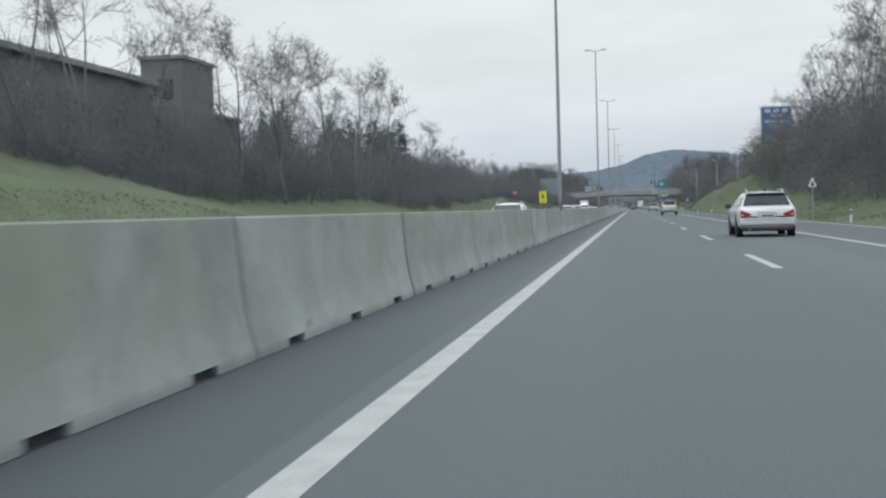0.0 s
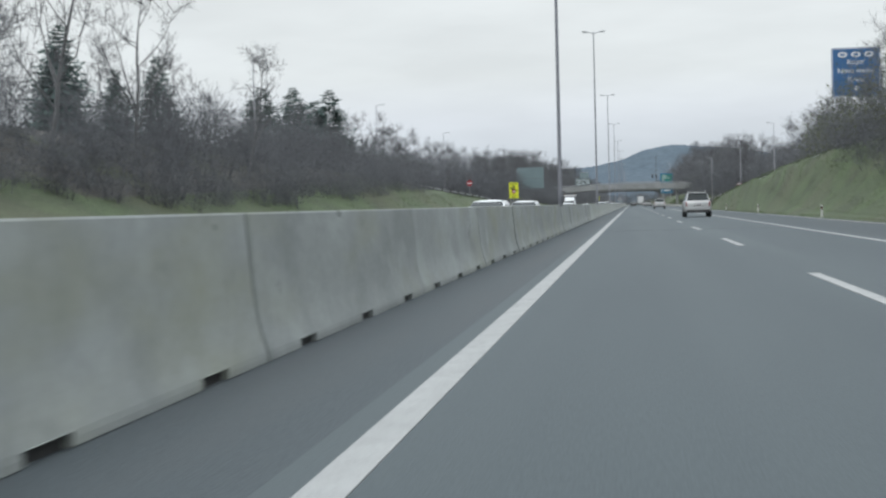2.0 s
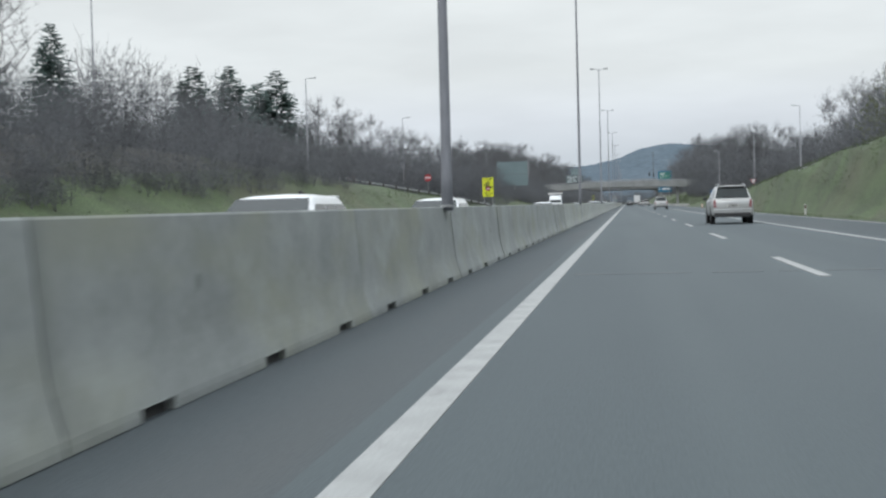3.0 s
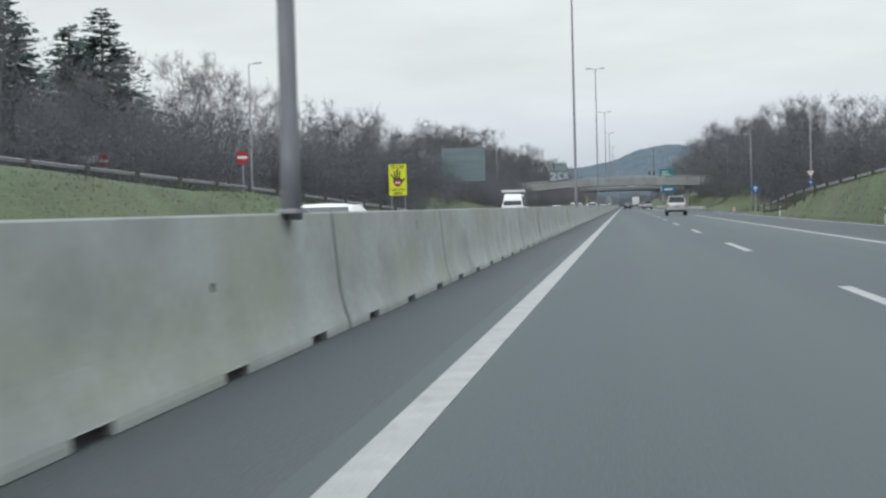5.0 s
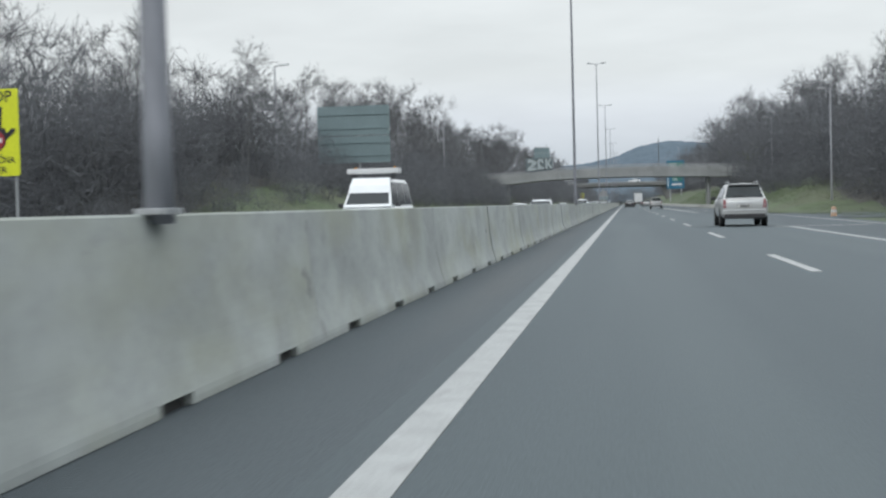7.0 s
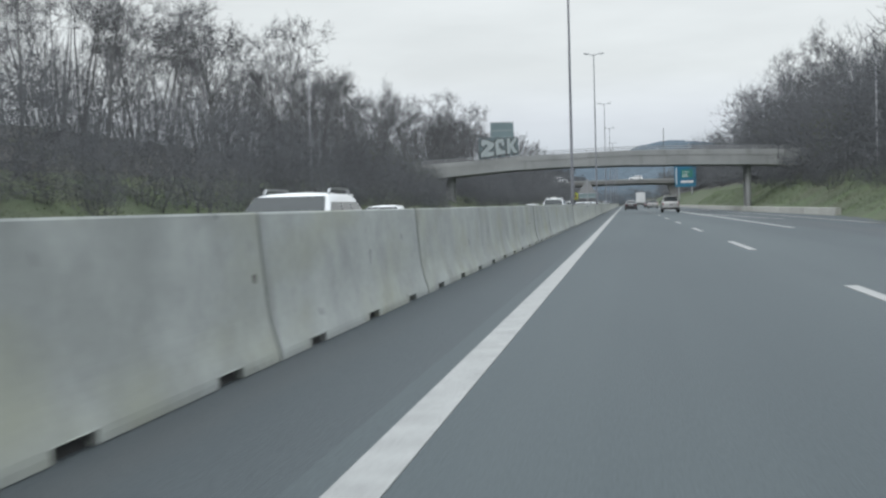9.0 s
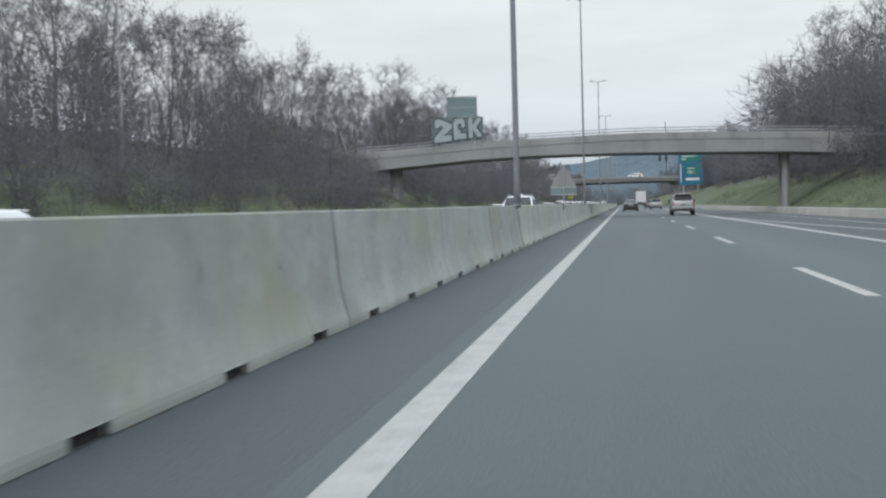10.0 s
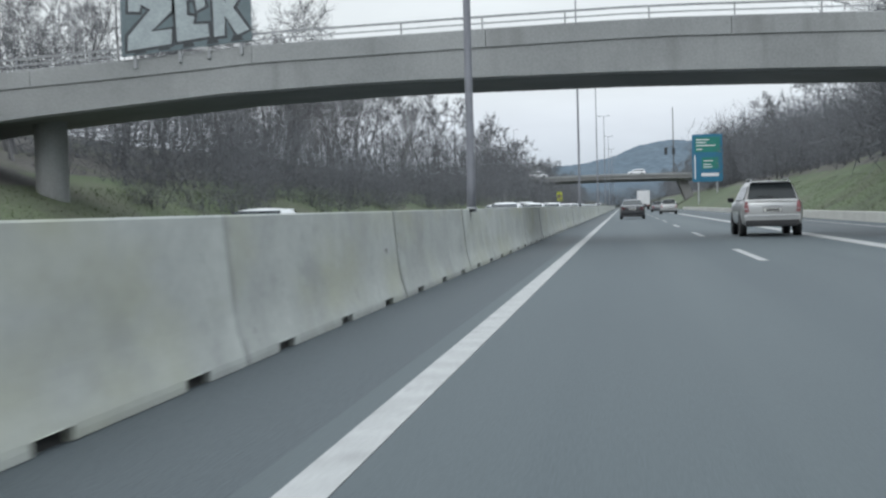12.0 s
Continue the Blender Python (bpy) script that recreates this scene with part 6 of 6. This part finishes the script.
wagon = car("estate_car", "white-silver estate car with roof rails on the asphalt lane", CAR_PEARL, 4.52, 1.8, 1.43, 0.93, 0.24, -2.12, -1.78, 0.35, 1.15, 0.9, rails=True)
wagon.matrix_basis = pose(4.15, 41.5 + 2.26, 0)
suv = car("suv_car", "pale silver off-road car with dark lower trim", CAR_PALE, 4.5, 1.8, 1.68, 1.06, 0.3, -2.1, -1.8, 0.4, 1.2, 1.05, rails=True, tall_lamps=True, clear=0.12, lens=TAIL_PALE)
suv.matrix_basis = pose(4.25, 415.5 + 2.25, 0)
sedan = car("saloon_car", "black saloon car driving in the fast lane", CAR_BLACK, 4.75, 1.84, 1.45, 0.96, 0.22, -1.75, -1.0, 0.35, 1.25, 0.93, deck=1.0, lens=TAIL_DARK)
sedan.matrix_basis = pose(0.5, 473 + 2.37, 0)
hatch = car("hatchback_car", "silver compact people carrier in the slow lane", CAR_SILVER, 4.2, 1.74, 1.56, 0.98, 0.25, -1.98, -1.68, 0.5, 1.3, 0.98, tall_lamps=True, lens=TAIL_PALE)
hatch.matrix_basis = pose(4.45, 513, 0)
grey_car = car("hatchback_car", "dark grey hatchback car in the slow lane", CAR_GREY, 4.1, 1.72, 1.45, 0.93, 0.24, -1.9, -1.55, 0.4, 1.2, 0.92)
grey_car.matrix_basis = pose(4.35, 552, 0)
copy_thing(grey_car, pose(0.6, 606, 0))
copy_thing(suv, pose(4.2, 153, 0))
copy_thing(suv, pose(4.2, 272, 0))

white_car = car("hatchback_car", "white hatchback car on the oncoming carriageway", CAR_WHITE, 4.3, 1.78, 1.47, 0.94, 0.24, -2.0, -1.6, 0.45, 1.3, 0.93, "oncoming cars")
white_van = car("delivery_van", "white compact delivery van on the oncoming carriageway", CAR_WHITE, 4.4, 1.8, 1.74, 1.04, 0.26, -2.12, -1.98, 0.65, 1.5, 1.06, "oncoming vans", rails=True)
white_wagon = car("estate_car", "white estate car with roof rails on the oncoming carriageway", CAR_WHITE, 4.6, 1.8, 1.52, 0.95, 0.24, -2.15, -1.8, 0.35, 1.2, 0.93, "oncoming cars", rails=True)
grey_oncoming = car("saloon_car", "grey saloon car on the oncoming carriageway", CAR_GREY, 4.6, 1.8, 1.44, 0.95, 0.22, -1.75, -1.0, 0.35, 1.2, 0.93, "oncoming cars")
FAST, SLOW = -5.75, -9.4


def oncoming(x, y):
    return pose(x, y, -0.15, 0, 0, 180)


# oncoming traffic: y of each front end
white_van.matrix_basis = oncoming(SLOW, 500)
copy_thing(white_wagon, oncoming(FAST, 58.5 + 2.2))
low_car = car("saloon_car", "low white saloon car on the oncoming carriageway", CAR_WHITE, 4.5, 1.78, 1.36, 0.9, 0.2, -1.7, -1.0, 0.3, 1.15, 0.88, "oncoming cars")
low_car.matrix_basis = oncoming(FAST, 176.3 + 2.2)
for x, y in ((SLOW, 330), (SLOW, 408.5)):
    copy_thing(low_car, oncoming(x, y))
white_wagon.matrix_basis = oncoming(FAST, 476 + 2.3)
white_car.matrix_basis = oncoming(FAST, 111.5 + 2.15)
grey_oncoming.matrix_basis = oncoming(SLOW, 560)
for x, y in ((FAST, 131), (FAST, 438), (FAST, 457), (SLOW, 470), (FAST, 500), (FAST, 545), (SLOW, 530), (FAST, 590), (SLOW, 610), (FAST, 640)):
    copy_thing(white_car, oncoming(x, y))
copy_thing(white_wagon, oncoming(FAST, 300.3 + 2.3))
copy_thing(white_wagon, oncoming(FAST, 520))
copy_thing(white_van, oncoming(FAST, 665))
copy_thing(white_car, pose(3, 686, 7.95, 0, 0, 90))
copy_thing(white_van, pose(-20, 684, 7.8, 0, 0, -90))


def taxi_van():
    t = car("people_carrier", "white people carrier with a small roof sign on the oncoming carriageway", CAR_WHITE, 4.9, 1.88, 1.72, 1.0, 0.25, -2.35, -2.1, 0.7, 1.6, 1.03, rails=True)
    part("roof_sign", boxed(-0.2, 0.2, 0.35, 0.48, 1.725, 1.82, 0.02), PLATE, t, "small pale yellow roof sign")
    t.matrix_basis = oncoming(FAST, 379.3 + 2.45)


taxi_van()


def work_van():
    t = car("work_van", "white high-roofed work van carrying a folded warning board on its roof", CAR_WHITE, 5.4, 1.98, 2.35, 1.3, 0.3, -2.66, -2.55, 1.2, 2.1, 1.2)
    front = [[(-w, y0, z), (w, y0, z), (w, y1, z), (-w, y1, z)] for w, y0, y1, z in ((0.79, 1.69, 1.58, 1.8), (0.75, 1.5, 1.3, 2.08), (0.69, 1.2, 0.9, 2.36))]
    part("high_roof_front", sweep(bmesh.new(), front), CAR_WHITE, t)
    board = part("roof_board", boxed(-0.98, 0.98, 0.2, 0.9, 2.53, 2.72, 0.02), SIGN_WHITE, t, "folded white warning board")
    part("board_latch", boxed(-0.2, 0.25, 0.15, 0.2, 2.56, 2.66, 0.01), BLACK_PLASTIC, board)
    part("board_seam", boxed(0.28, 0.31, 0.185, 0.2, 2.54, 2.71), BLACK_PLASTIC, board)
    for x in (-0.8, 0.8):
        for y in (0.3, 0.8):
            part("rack_leg", rodded((x * 0.8, y, 2.3), (x, y, 2.54), 0.025, sides=6), BLACK_PLASTIC, t)
    for x in (-0.75, -0.25, 0.25, 0.75):
        part("warning_lamp", rodded((x, 0.35, 2.67), (x, 0.35, 2.8), 0.035, sides=8), AMBER if abs(x) > 0.5 else BLACK_PLASTIC, t)
    t.matrix_basis = oncoming(-9.7, 264.5 + 2.7)


work_van()


def lorry():
    t = thing("lorry", "white box lorry far ahead in the slow lane", "lorry")
    part("cargo_box", boxed(-1.25, 1.25, -6, 4, 1.05, 3.9, 0.04), CAR_WHITE, t)
    for s in (-1, 1):
        part("rear_door", boxed(min(s * 0.02, s * 1.2), max(s * 0.02, s * 1.2), -6.03, -6.002, 1.15, 3.8, 0.01), SIGN_WHITE, t)
        part("tail_lamp", boxed(min(s * 0.75, s * 1.15), max(s * 0.75, s * 1.15), -6.04, -5.95, 0.85, 0.98), TAIL_RED, t)
        for y in (-4.6, -3.4, 5.2):
            part("wheel", prism_x(0.5, s * 0.9, s * 1.22, y, 0.5), TYRE, t)
    part("chassis", boxed(-0.45, 0.45, -5.8, 6.2, 0.75, 1.046), BLACK_PLASTIC, t)
    part("underrun_bar", boxed(-1.15, 1.15, -5.98, -5.88, 0.5, 0.62), BLACK_PLASTIC, t)
    part("cab", boxed(-1.2, 1.2, 4.3, 6.3, 0.7, 3.2, 0.12), CAR_WHITE, t)
    t.matrix_basis = pose(3.9, 650, 0)


lorry()
